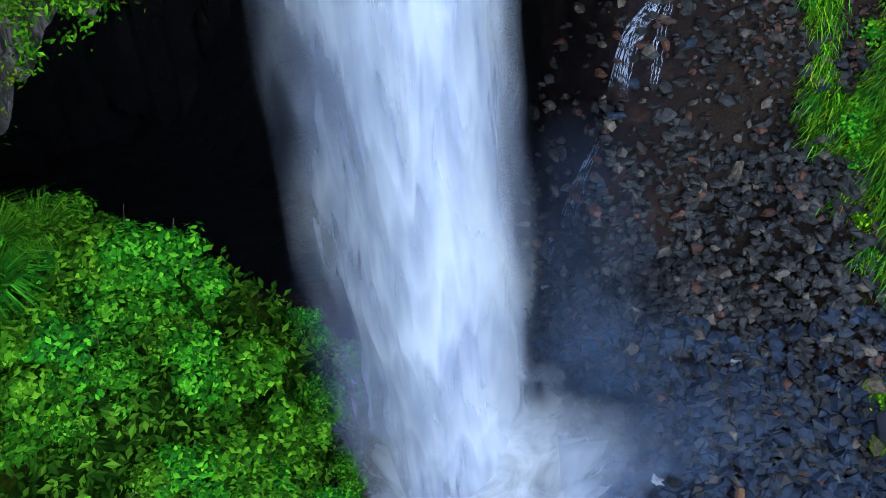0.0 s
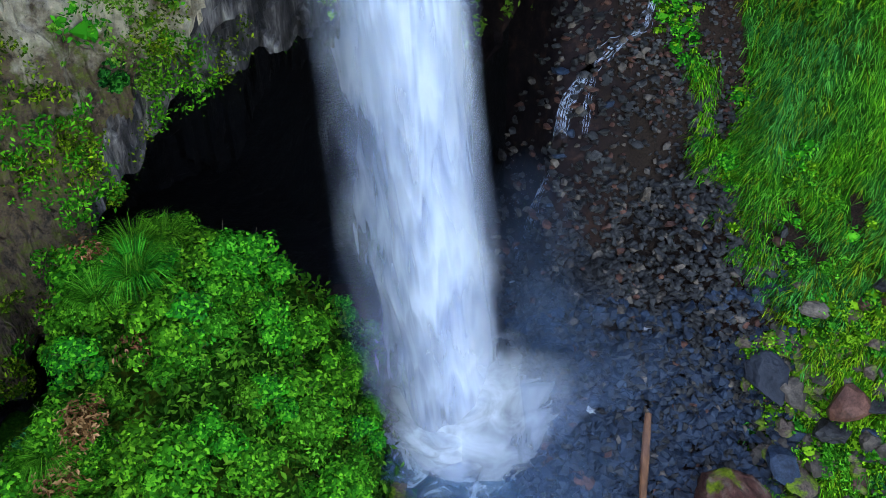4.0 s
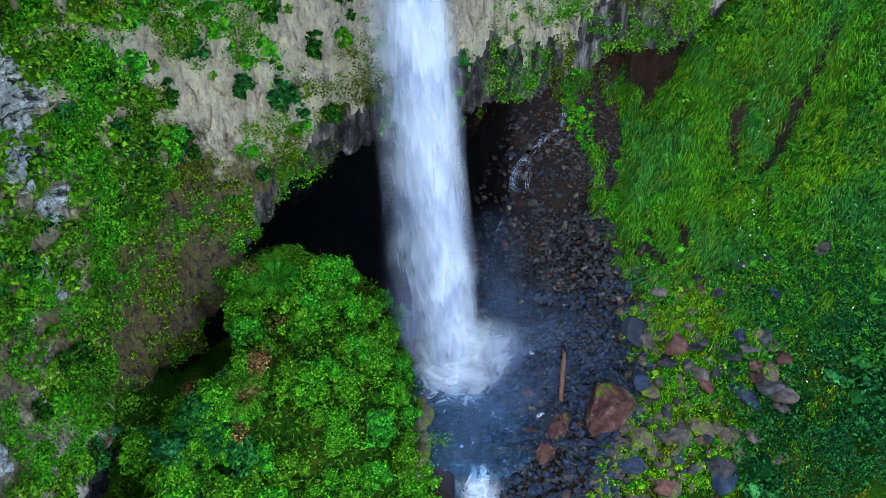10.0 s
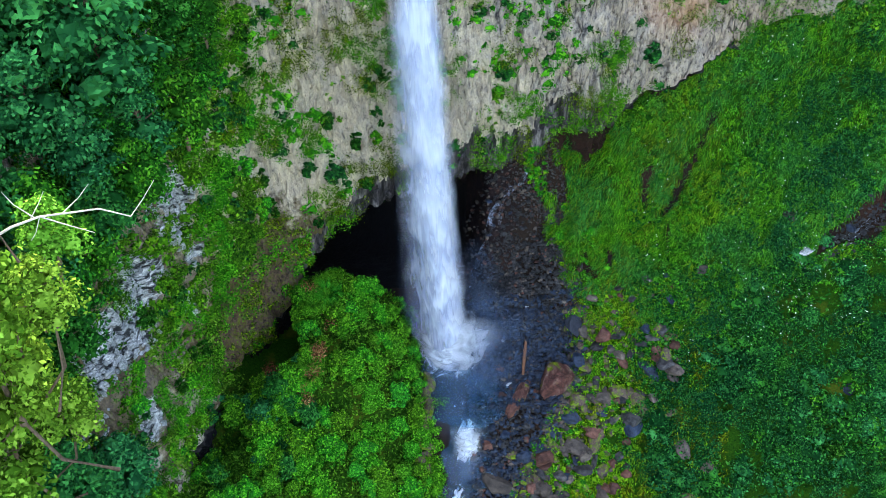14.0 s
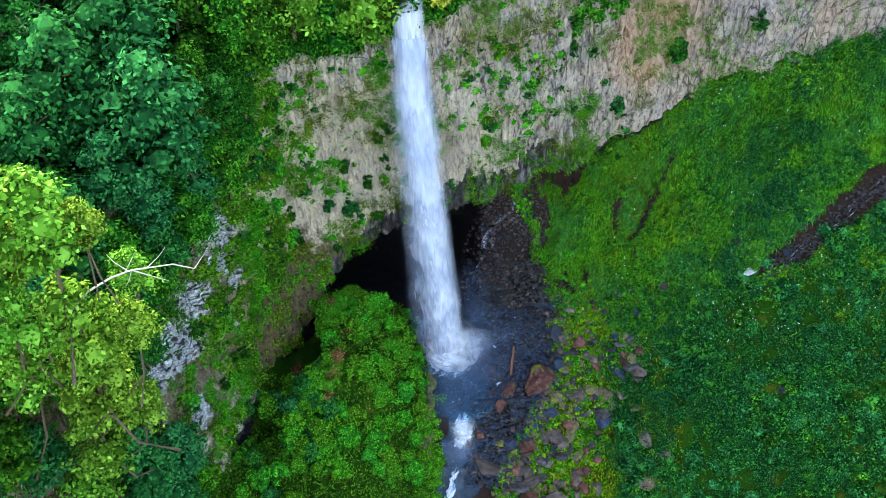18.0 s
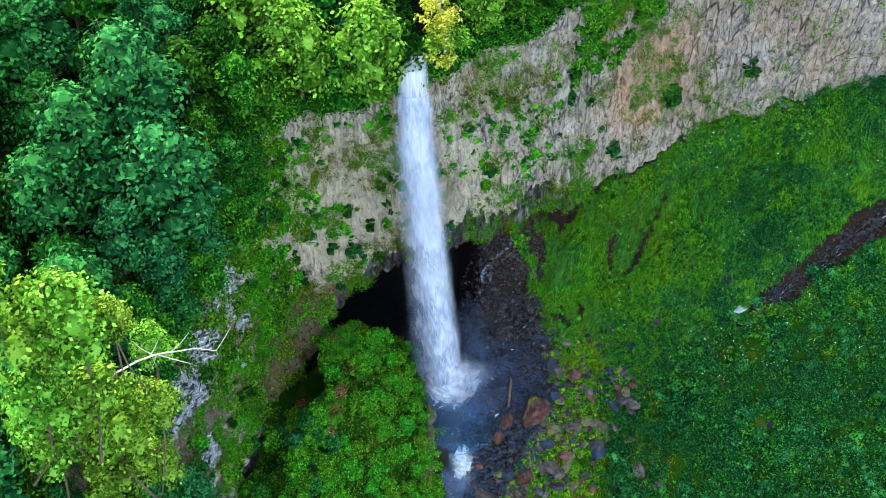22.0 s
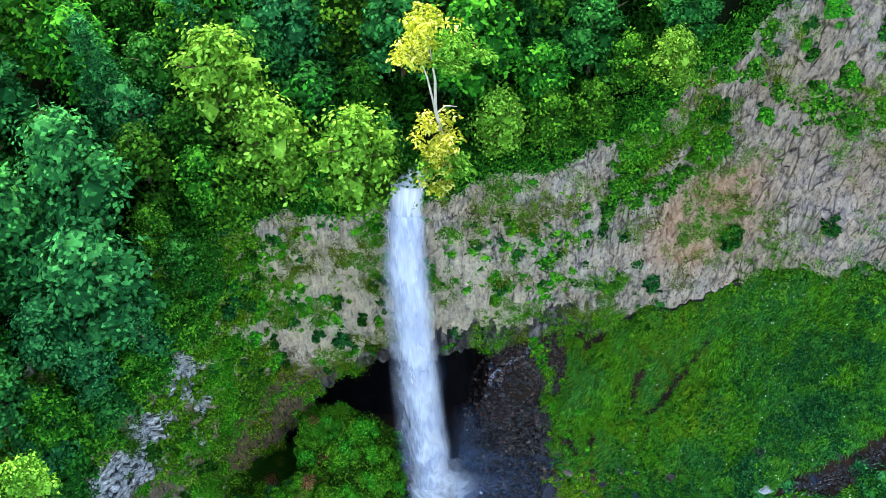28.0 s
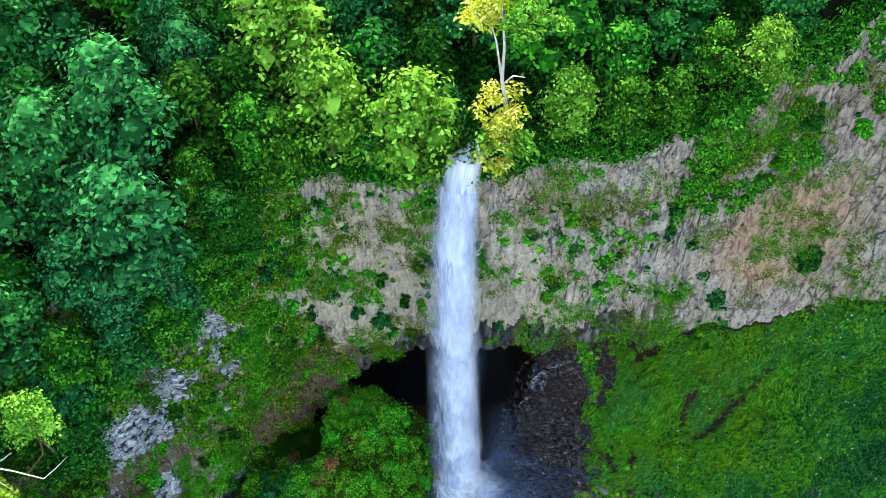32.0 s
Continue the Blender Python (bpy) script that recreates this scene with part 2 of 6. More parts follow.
def stone_mat(name, lo, hi, rough=0.55):
    k = Mat(name, rough, 0.14)
    n1 = k.noise(2.2, 6, 0.6)
    n2 = k.noise(17, 5, 0.7)
    base = k.ramp(n1, [(0.3, lo), (0.72, hi)])
    per = k.node("ShaderNodeHueSaturation", Saturation=1.0)
    k.link(k.math("ADD", k.math("MULTIPLY", k.objrand(), 0.9), 0.5), per.inputs["Value"])
    k.link(base, per.inputs["Color"])
    isl = k.mix(k.ramp(k.island(), [(0.0, 0.0), (1.0, 0.7)]), k.mix(0.35, per.outputs[0], (0.02, 0.02, 0.025)), per.outputs[0])
    k.color(k.mix(k.ramp(n2, [(0.3, 0.5), (0.6, 0.0)]), isl, lo)).bump(k.math("ADD", n1, k.math("MULTIPLY", n2, 0.3)), 0.6, 0.08)
    return k.m


STONE = stone_mat("stone_grey", (0.005, 0.005, 0.007), (0.105, 0.1, 0.1), 0.5)
# Wet stone; the blue of reflected sky is put into its colour.
STONE_BLUE = stone_mat("stone_wet_sky_blue", (0.003, 0.0055, 0.012), (0.036, 0.06, 0.105), 0.35)
STONE_RED = stone_mat("stone_red", (0.025, 0.01, 0.008), (0.2, 0.085, 0.06), 0.5)
STONE_TAN = stone_mat("stone_tan", (0.025, 0.021, 0.019), (0.18, 0.14, 0.115), 0.65)

# ---- mesh helpers ----


def mesh_np(name, verts, quads=None, tris=None, mat=None, smooth=False):
    """A mesh from numpy arrays of points and faces."""
    me = bpy.data.meshes.new(name)
    verts = np.asarray(verts, dtype=np.float32)
    me.vertices.add(len(verts))
    me.vertices.foreach_set("co", verts.ravel())
    faces = []
    sizes = []
    for a, n in ((quads, 4), (tris, 3)):
        if a is not None and len(a):
            faces.append(np.asarray(a, dtype=np.int32).ravel())
            sizes.append(np.full(len(a), n, dtype=np.int32))
    idx, sz = np.concatenate(faces), np.concatenate(sizes)
    me.loops.add(len(idx))
    me.loops.foreach_set("vertex_index", idx)
    me.polygons.add(len(sz))
    me.polygons.foreach_set("loop_start", np.concatenate([[0], np.cumsum(sz)[:-1]]).astype(np.int32))
    me.polygons.foreach_set("use_smooth", np.full(len(sz), smooth))
    me.update(calc_edges=True)
    me.validate()
    if mat:
        me.materials.append(mat)
    return me


def part(name, data, parent, label=""):
    """Links a mesh as one object under a thing or a part."""
    ob = new(name, data)
    ob.parent = parent
    if label:
        tagged(ob, label)
    return ob


def grid_faces(nu, nv):
    i = np.arange(nu - 1)[:, None] * nv + np.arange(nv - 1)[None, :]
    i = i.ravel()
    return np.stack([i, i + nv, i + nv + 1, i + 1], 1)


def smooth01(a, b, x):
    t = np.clip((np.asarray(x, float) - a) / (b - a), 0, 1)
    return t * t * (3 - 2 * t)


def point_noise(x, y, z, octaves, seed):
    """The noise of vnoise at one point, in plain numbers."""
    total, amp, norm = 0.0, 1.0, 0.0
    for o in range(octaves):
        s = 2.0 ** o
        xi, yi, zi = math.floor(x * s), math.floor(y * s), math.floor(z * s)
        fx, fy, fz = x * s - xi, y * s - yi, z * s - zi
        fx, fy, fz = fx * fx * (3 - 2 * fx), fy * fy * (3 - 2 * fy), fz * fz * (3 - 2 * fz)
        v = 0.0
        for dx, wx in ((0, 1 - fx), (1, fx)):
            for dy, wy in ((0, 1 - fy), (1, fy)):
                for dz, wz in ((0, 1 - fz), (1, fz)):
                    if wz:
                        n = math.sin((xi + dx) * 127.1 + (yi + dy) * 311.7 + (zi + dz) * 74.7 + (seed + o) * 53.3) * 43758.5453
                        v += wx * wy * wz * ((n - math.floor(n)) * 2 - 1)
        total += amp * v
        norm += amp
        amp *= 0.5
    return total / norm


def vnoise(x, y, z=0.0, octaves=4, seed=0):
    """Value noise on arrays, in about -1 to 1."""
    x, y, z = np.broadcast_arrays(np.asarray(x, float), np.asarray(y, float), np.asarray(z, float))
    if x.size == 1:
        return np.full(x.shape, point_noise(x.item(), y.item(), z.item(), octaves, seed))[()]
    deep = (0, 1) if z.any() else (0,)
    total, amp = np.zeros(x.shape), 1.0
    norm = 0.0
    for o in range(octaves):
        s = 2.0 ** o
        xi, yi, zi = np.floor(x * s), np.floor(y * s), np.floor(z * s)
        fx, fy, fz = x * s - xi, y * s - yi, z * s - zi
        fx, fy, fz = (f * f * (3 - 2 * f) for f in (fx, fy, fz))

        def h(a, b, c):
            n = np.sin(a * 127.1 + b * 311.7 + c * 74.7 + (seed + o) * 53.3) * 43758.5453
            return (n - np.floor(n)) * 2 - 1

        v = 0
        for dx in (0, 1):
            for dy in (0, 1):
                for dz in deep:
                    w = (fx if dx else 1 - fx) * (fy if dy else 1 - fy) * (fz if dz else 1 - fz)
                    v = v + w * h(xi + dx, yi + dy, zi + dz)
        total += amp * v
        norm += amp
        amp *= 0.5
    return total / norm


# ---- the gorge: wall line, ground heights ----
# x, y, height of the rim, height of the foot edge, depth of the undercut
WALL = np.array([
    (-60, -140, 26, -20, 0), (-36, -70, 26, -12, 0), (-27, -36, 26, -8, 0), (-22.5, -22, 27, -4, 0),
    (-19.3, -12, 28.5, 0, 0), (-16.8, -5, 31, 2, 0.2), (-14, -1.0, 32, 1.5, 0.6), (-11.6, 1.3, 31.6, 4.6, 1.8), (-8.6, 3.1, 31, 8.7, 7.5),
    (-4.5, 4.2, 31.4, 11.0, 10.5), (-1.2, 5.0, 33, 12.0, 9.5), (4, 7, 33.6, 13, 3.4), (8, 8.6, 35, 14, 2.2),
    (12, 9.8, 38, 14.8, 1.0), (16, 11.2, 41, 16.5, 0.6), (22, 12.4, 45, 19.4, 0), (30, 12.4, 47, 21.5, 0),
    (42, 9.5, 50, 23, 0), (70, -6, 52, 25, 0), (140, -60, 55, 25, 0)], float)


def catmull(p, t):
    t = np.clip(np.asarray(t, float), 0, len(p) - 1.000001)
    i = np.floor(t).astype(int)
    f = (t - i)[:, None]
    q = [p[np.clip(i + d, 0, len(p) - 1)] for d in (-1, 0, 1, 2)]
    return 0.5 * (2 * q[1] + (q[2] - q[0]) * f + (2 * q[0] - 5 * q[1] + 4 * q[2] - q[3]) * f ** 2 + (3 * q[1] - q[0] - 3 * q[2] + q[3]) * f ** 3)


WT = np.linspace(0, len(WALL) - 1.001, 2000)
WLINE = catmull(WALL, WT)


def wall_y(x):
    return np.interp(x, WLINE[:, 0], WLINE[:, 1])


def bed(y):
    return -2.5 * smooth01(-6.5, -9.5, y) - 0.14 * np.maximum(0, -9.5 - y)


def gully_line(x):
    return 0.33 * (x - 28) + 1.0 * vnoise(np.asarray(x) * 0.3, 4.4, 0, 2, 31)


def ground(x, y):
    """Height of the gorge floor, the scree and the banks."""
    x, y = np.asarray(x, float), np.asarray(y, float)
    b = bed(y) - 0.5 * np.exp(-((x - 0.6) / 3.0) ** 2 - ((y + 1.5) / 4.0) ** 2)
    plane = 1.6 + 0.482 * (x - 9.8) + 0.662 * y
    d = wall_y(x) - y
    plane = plane + 3.6 * smooth01(5, 0, d) * smooth01(9, 14, x)
    far = np.minimum(plane, 26 + 0.05 * plane)
    fan = 2.6 - 0.42 * np.hypot(x - 5.2, (y - 3.5) * 0.8)
    # steep wet earth under the lip beside the fall
    back = wall_y(x) + 1.9 + 2.2 * np.maximum(0, 3.2 - x)
    apron = 11 + 0.25 * (x - 5) - 1.9 * (back - y)
    fan = np.maximum(fan, np.where((x > 0.5) & (x < 13.5), np.minimum(apron, 11.6 + 0.25 * (x - 5)), -50))
    right = np.where(x > 0.5, np.maximum(far, fan), far)
    # spur with the thicket, and the left bank
    lx = x + 0.1 * (y + 2)
    cx = np.where(y > -6, -6.9, -6.9 - 0.55 * np.clip(-6 - y, 0, 12))
    half = np.where(y > -6, 4.3, 4.3 + 0.55 * np.clip(-6 - y, 0, 12))
    edge_x = x + 0.5 * vnoise(np.asarray(y) * 0.5, 1.7, 0, 3, 93)
    rel = (edge_x - cx) / half
    shape = np.where(rel > 0, smooth01(1.34, 0.0, rel), smooth01(1.22, 0.92, -rel))
    spur = (6.0 - 2.2 * smooth01(-1, -9, y)) * shape * smooth01(4.4, 1.6, y)
    spur = spur - 0.05 * np.maximum(0, -9 - y)
    left = np.where(x < 0.5, spur + bed(y) - 0.75, -50)
    leftwall = 3.5 * smooth01(3.5, 0, d) * smooth01(-14, -17, x)
    z = np.maximum(np.maximum(b, right), left + leftwall)
    gul = np.abs((y - 1.2) - gully_line(x))
    z = z - 0.7 * smooth01(1.6, 0.2, gul) * smooth01(26.5, 28.5, x)
    cre = np.abs((x - 16.9) - 0.75 * (y - 5.6))
    return z - 0.5 * smooth01(0.8, 0.1, cre) * smooth01(4.8, 5.6, y) * smooth01(10.5, 9.3, y)


# ---- ground sheet ----


def axis(lo, hi, step, reach):
    mid = np.arange(lo, hi + step / 2, step)
    out = [hi]
    s = step
    while out[-1] < reach:
        s *= 1.35
        out.append(out[-1] + s)
    low = [lo]
    s = step
    while low[-1] > -reach:
        s *= 1.35
        low.append(low[-1] - s)
    return np.concatenate([low[:0:-1], mid, out[1:]])


gx, gy = axis(-26, 44, 0.35, 900), axis(-30, 20, 0.35, 900)
GX, GY = np.meshgrid(gx, gy, indexing="ij")
GZ = ground(GX, GY) + 0.22 * vnoise(GX * 0.5, GY * 0.5, 0, 4, 3) + 0.08 * vnoise(GX * 2.2, GY * 2.2, 0, 2, 8)
gm = mesh_np("ground", np.stack([GX, GY, GZ], -1).reshape(-1, 3), quads=grid_faces(len(gx), len(gy)), mat=SOIL, smooth=True)
gm.materials.append(TURF)
gm.materials.append(SHADED_BASALT)
ground_ob = tagged(new("ground", gm), "dark stony gorge floor and steep green bank", "ground", kind="structure")


def turf_edge(y):
    """x at which the bare scree ends and the green bank begins."""
    y = np.asarray(y, float)
    return 9.7 - 0.28 * np.maximum(0, y - 3.5) - 1.7 * smooth01(7.7, 8.7, y) + 0.75 * np.minimum(0, y + 4.5) + 0.05 * np.minimum(0, y + 4.5) ** 2 * 0.3


def grassy(x, y):
    """1 where turf covers the bank, 0 on bare scree and bed."""
    x, y = np.asarray(x, float), np.asarray(y, float)
    n = 1.3 * vnoise(x * 0.45, y * 0.45, 0, 3, 21) + 0.9 * vnoise(x * 1.4, y * 1.4, 0, 2, 23) * smooth01(-8, 0, y)
    right = smooth01(-0.5, 0.7, x - turf_edge(y) + n + 0.6 * smooth01(3, 6, y))
    right = right * np.where((x - turf_edge(y) < 3.5) & (y > -1) & (vnoise(x * 0.55, y * 0.55, 0, 3, 79) > 0.26), 0, 1)
    gully = np.abs((y - 1.2) - gully_line(x)) / (0.5 + 0.85 * smooth01(27, 31, x) + 0.4 * vnoise(x * 0.7, y * 0.7, 0, 2, 33))
    right = right * np.where((x > 26.6) & (gully < 1), 0, 1)
    red = vnoise(x * 0.28, y * 0.28, 0, 3, 77)
    right = right * np.where((x < 17) & (y > 2.5) & (red + 0.35 * vnoise(x * 1.1, y * 1.1, 0, 2, 78) > 0.4), 0, 1)
    crease = np.abs((x - 16.9) - 0.75 * (y - 5.6)) < 0.32 + 0.2 * vnoise(x, y, 0, 2, 35)
    right = right * np.where(crease & (y > 5.2) & (y < 9.8), 0, 1)
    left = smooth01(-1.0, -1.8, x + 0.5 * n) * smooth01(3.2, 2.2, y)
    return np.maximum(right, left)


cx = (GX[:-1, :-1] + GX[1:, 1:]) / 2
cy = (GY[:-1, :-1] + GY[1:, 1:]) / 2
# Floor inside the hollow takes the same basalt, darkened for shade.
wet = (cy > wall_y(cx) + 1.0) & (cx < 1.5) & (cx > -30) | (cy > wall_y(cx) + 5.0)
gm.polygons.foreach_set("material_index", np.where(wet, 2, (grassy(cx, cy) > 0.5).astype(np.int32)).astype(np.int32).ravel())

# ---- cliff ----
ct = np.concatenate([np.linspace(0, 3, 30)[:-1], np.linspace(3, 16, 420), np.linspace(16, len(WALL) - 1.001, 30)[1:]])
CL = catmull(WALL, ct)
tan = np.gradient(CL[:, :2], axis=0)
tan /= np.linalg.norm(tan, axis=1)[:, None]
NORM = np.stack([tan[:, 1], -tan[:, 0]], 1)
slen = np.concatenate([[0], np.cumsum(np.linalg.norm(np.diff(CL[:, :2], axis=0), axis=1))])


def wall_point(i, z):
    """Face of the cliff at column i and height z."""
    lean = np.where(CL[i, 0] > 10, 0.16 * (z - CL[i, 3]) * smooth01(10, 20, CL[i, 0]), 0.0)
    lean = lean + 0.12 * (z - CL[i, 3]) * smooth01(-15, -19, CL[i, 0])
    s = slen[i]
    bulge = 1.1 * vnoise(s * 0.12, z * 0.1, 0, 3, 5) + 0.55 * vnoise(s * 0.55, z * 0.16, 0, 3, 11)
    colmn = 0.34 * np.abs(vnoise(s * 1.5 + 0.16 * z, z * 0.22, 0, 3, 17)) + 0.1 * np.sign(vnoise(s * 2.1 + 0.3 * z, z * 0.5, 0, 1, 29))
    colmn = colmn + 0.26 * np.floor(2.5 * vnoise(s * 0.5, z * 0.4, 0, 3, 19))
    out = bulge + colmn - lean
    return np.stack([CL[i, 0] + NORM[i, 0] * out, CL[i, 1] + NORM[i, 1] * out, z], -1)


NF = 120
ii = np.repeat(np.arange(len(CL)), NF).reshape(len(CL), NF)
ff = np.tile(np.linspace(0, 1, NF), (len(CL), 1))
rag = (0.5 * vnoise(slen * 0.9, 0, 0, 3, 40) + 0.09 * np.floor(3 * vnoise(slen * 2.3, 4, 0, 1, 45)) * smooth01(14, 10, CL[:, 0]) * smooth01(-13, -10, CL[:, 0]))[:, None]
FZ = CL[:, 3][:, None] + rag * (1 - ff) + ff * (CL[:, 2] - CL[:, 3])[:, None] + ff * 0.8 * vnoise(slen * 0.35, 3, 0, 3, 41)[:, None]
FACE = wall_point(ii, FZ)
cm = mesh_np("cliff_face", FACE.reshape(-1, 3), quads=grid_faces(len(CL), NF), mat=ROCK, smooth=False)
k = Mat("wet_cliff_rock", 0.6, 0.3)
wcol = k.noise(1.0, 7, 0.68, k.mapped((2.4, 2.4, 0.4)), 0.3)
k.color(k.ramp(wcol, [(0.4, (0.006, 0.006, 0.008)), (0.5, (0.035, 0.03, 0.035)), (0.6, (0.13, 0.115, 0.12)), (0.74, (0.4, 0.37, 0.35))])).bump(wcol, 1.0, 0.25)
cm.materials.append(k.m)
seep = 5.5 + 6 * vnoise(CL[:, 0] * 0.8, 5, 0, 3, 43) + 4 * vnoise(CL[:, 0] * 3, 9, 0, 2, 44) + 4 * smooth01(-9, -6, CL[:, 0])
cm.polygons.foreach_set("material_index", ((np.arange(NF - 1)[None, :] < (1.6 * seep * smooth01(14, 10, CL[:, 0]) * smooth01(-12, -9, CL[:, 0]))[:-1, None]).astype(np.int32)).ravel())
cliff = tagged(new("cliff", cm), "pale columnar rock cliff streaked with moss", "cliff", kind="structure")

# undercut: roof, back and foot of the hollow
NU = 40
edge = FACE[:, 0, :]
uu = np.linspace(0, 1, NU)
rec = CL[:, 4]
foot = np.minimum(ground(CL[:, 0], CL[:, 1]) - 1.5, CL[:, 3] - 1)
prof = []
for q in uu:
    back = rec * np.minimum(1, np.sin(min(q / 0.55, 1) * math.pi / 2))
    drop = smooth01(0.12, 1.0, q) * (edge[:, 2] - foot)
    wob = 0.8 * vnoise(slen * 0.4, q * 5, 0, 4, 51) * smooth01(0, 0.15, q) + 0.25 * vnoise(slen * 1.6, q * 14, 0, 2, 54) * smooth01(0, 0.1, q) + 0.22 * np.sign(vnoise(slen * 2.2, q * 9, 0, 1, 55)) * smooth01(0, 0.06, q)
    prof.append(np.stack([edge[:, 0] - NORM[:, 0] * (back + wob), edge[:, 1] - NORM[:, 1] * (back + wob), edge[:, 2] - drop], -1))
UNDER = np.stack(prof, 1)
# The recess's shade is in this rock colour, besides its wetness.
um = mesh_np("hollow", UNDER.reshape(-1, 3), quads=grid_faces(len(CL), NU)[:, ::-1], mat=SHADED_BASALT)
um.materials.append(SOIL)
# Lit copy of the basalt: grey highlights along the lip are put into its colour.
k = Mat("lip_basalt_lit", 0.5, 0.3)
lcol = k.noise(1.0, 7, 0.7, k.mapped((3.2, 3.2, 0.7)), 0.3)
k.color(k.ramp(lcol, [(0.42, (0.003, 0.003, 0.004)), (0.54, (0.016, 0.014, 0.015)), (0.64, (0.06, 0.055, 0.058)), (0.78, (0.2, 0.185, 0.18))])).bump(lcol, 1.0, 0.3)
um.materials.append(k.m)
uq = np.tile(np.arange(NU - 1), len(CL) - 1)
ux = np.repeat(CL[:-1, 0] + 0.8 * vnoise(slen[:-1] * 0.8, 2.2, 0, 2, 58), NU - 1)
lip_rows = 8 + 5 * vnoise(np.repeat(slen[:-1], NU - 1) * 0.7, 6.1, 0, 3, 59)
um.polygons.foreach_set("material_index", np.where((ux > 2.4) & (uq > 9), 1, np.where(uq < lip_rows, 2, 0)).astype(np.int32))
tagged(new("cliff_hollow", um), "wet overhung hollow under the cliff, its shade put into the rock colour", "cliff", kind="structure")

# plateau behind the rim
top = FACE[:, -1, :]
PB = np.array([0, 0.6, 1.5, 3, 5, 8, 12, 18, 30, 60, 150, 500])
pp = []
for d in PB:
    rise = 0.42 * d if d < 30 else 12.6 + 0.1 * (d - 30)
    wob = 0.5 * vnoise(slen * 0.3, d * 0.3, 0, 3, 61) * min(1, d)
    pp.append(np.stack([top[:, 0] - NORM[:, 0] * d, top[:, 1] - NORM[:, 1] * d, top[:, 2] + rise + wob], -1))
PLAT = np.stack(pp, 1)
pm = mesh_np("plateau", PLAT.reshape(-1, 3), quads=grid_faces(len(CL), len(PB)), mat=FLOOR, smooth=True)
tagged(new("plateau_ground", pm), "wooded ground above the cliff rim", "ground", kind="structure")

# ---- foliage ----


def leaves(n, centre, rad, size, rng, up=1.1, flat=0.42):
    """Points and quads of n small leaves on the upper side of a spray, drooping to its rim."""
    d = rng.normal(size=(n, 3))
    d[:, 2] = np.abs(d[:, 2]) - 0.25
    d /= np.linalg.norm(d, axis=1)[:, None]
    lobes = 1 + 0.35 * np.sin(np.arctan2(d[:, 1], d[:, 0]) * rng.integers(3, 6) + rng.uniform(0, 6.28))
    r = (rad * lobes * rng.uniform(0.55, 1.05, n))[:, None]
    p = centre + d * r * np.array([1, 1, flat])
    nrm = 0.8 * d + np.array([0, 0, up]) + rng.normal(size=(n, 3)) * 0.35
    nrm /= np.linalg.norm(nrm, axis=1)[:, None]
    a = np.cross(nrm, rng.normal(size=(n, 3)))
    a /= np.linalg.norm(a, axis=1)[:, None]
    b = np.cross(nrm, a)
    s = (size * rng.uniform(0.6, 1.35, n))[:, None]
    droop = nrm * s * 0.25
    v = np.stack([p - a * s, p - b * s * 0.42 + droop, p + a * s, p + b * s * 0.42 + droop], 1)
    return v.reshape(-1, 3)


def ball_points(sub=1):
    bm = bmesh.new()
    bmesh.ops.create_icosphere(bm, subdivisions=sub, radius=1.0)
    v = np.array([p.co[:] for p in bm.verts])
    f = np.array([[p.index for p in t.verts] for t in bm.faces])
    bm.free()
    return v, f


BALL = ball_points(1)


def billow(n, centre, lr, leaf, rng, squash=0.62, clumps=13):
    """Leaves of one billowing limb, shingled over its small clumps, and the dense twigs and leaves inside it."""
    b = rng.normal(size=(clumps, 3)) + np.array([0, 0, 0.45])
    b /= np.linalg.norm(b, axis=1)[:, None]
    bs = rng.uniform(0.6, 1.25, clumps)
    d = rng.normal(size=(n, 3)) + np.array([0, 0, 0.35])
    d /= np.linalg.norm(d, axis=1)[:, None]
    dots = (d @ b.T) * bs
    near_b = np.argmax(dots, axis=1)
    top_b = dots[np.arange(n), near_b]
    rad = lr * (0.42 + 0.62 * np.clip(top_b, 0, 1.2) ** 2) * rng.uniform(0.8, 1.16, n)
    sq = np.array([1, 1, squash])
    p = centre + d * rad[:, None] * sq
    local = d - 0.72 * b[near_b] * top_b[:, None]
    nrm = 1.5 * local + 0.4 * d + np.array([0, 0, 0.75]) + rng.normal(size=(n, 3)) * 0.3
    nrm /= np.linalg.norm(nrm, axis=1)[:, None]
    a = np.cross(nrm, rng.normal(size=(n, 3)))
    a /= np.linalg.norm(a, axis=1)[:, None]
    c = np.cross(nrm, a)
    s = (leaf * rng.uniform(0.6, 1.3, n))[:, None]
    droop = nrm * s * 0.22
    v = np.stack([p - a * s, p - c * s * 0.6 - droop, p + a * s - droop, p + c * s * 0.6 - droop], 1)
    cd = BALL[0]
    cr = lr * (0.28 + 0.36 * np.clip(np.max((cd @ b.T) * bs, axis=1), 0, 1.2) ** 2)
    core = centre + cd * cr[:, None] * sq
    return v.reshape(-1, 3), core


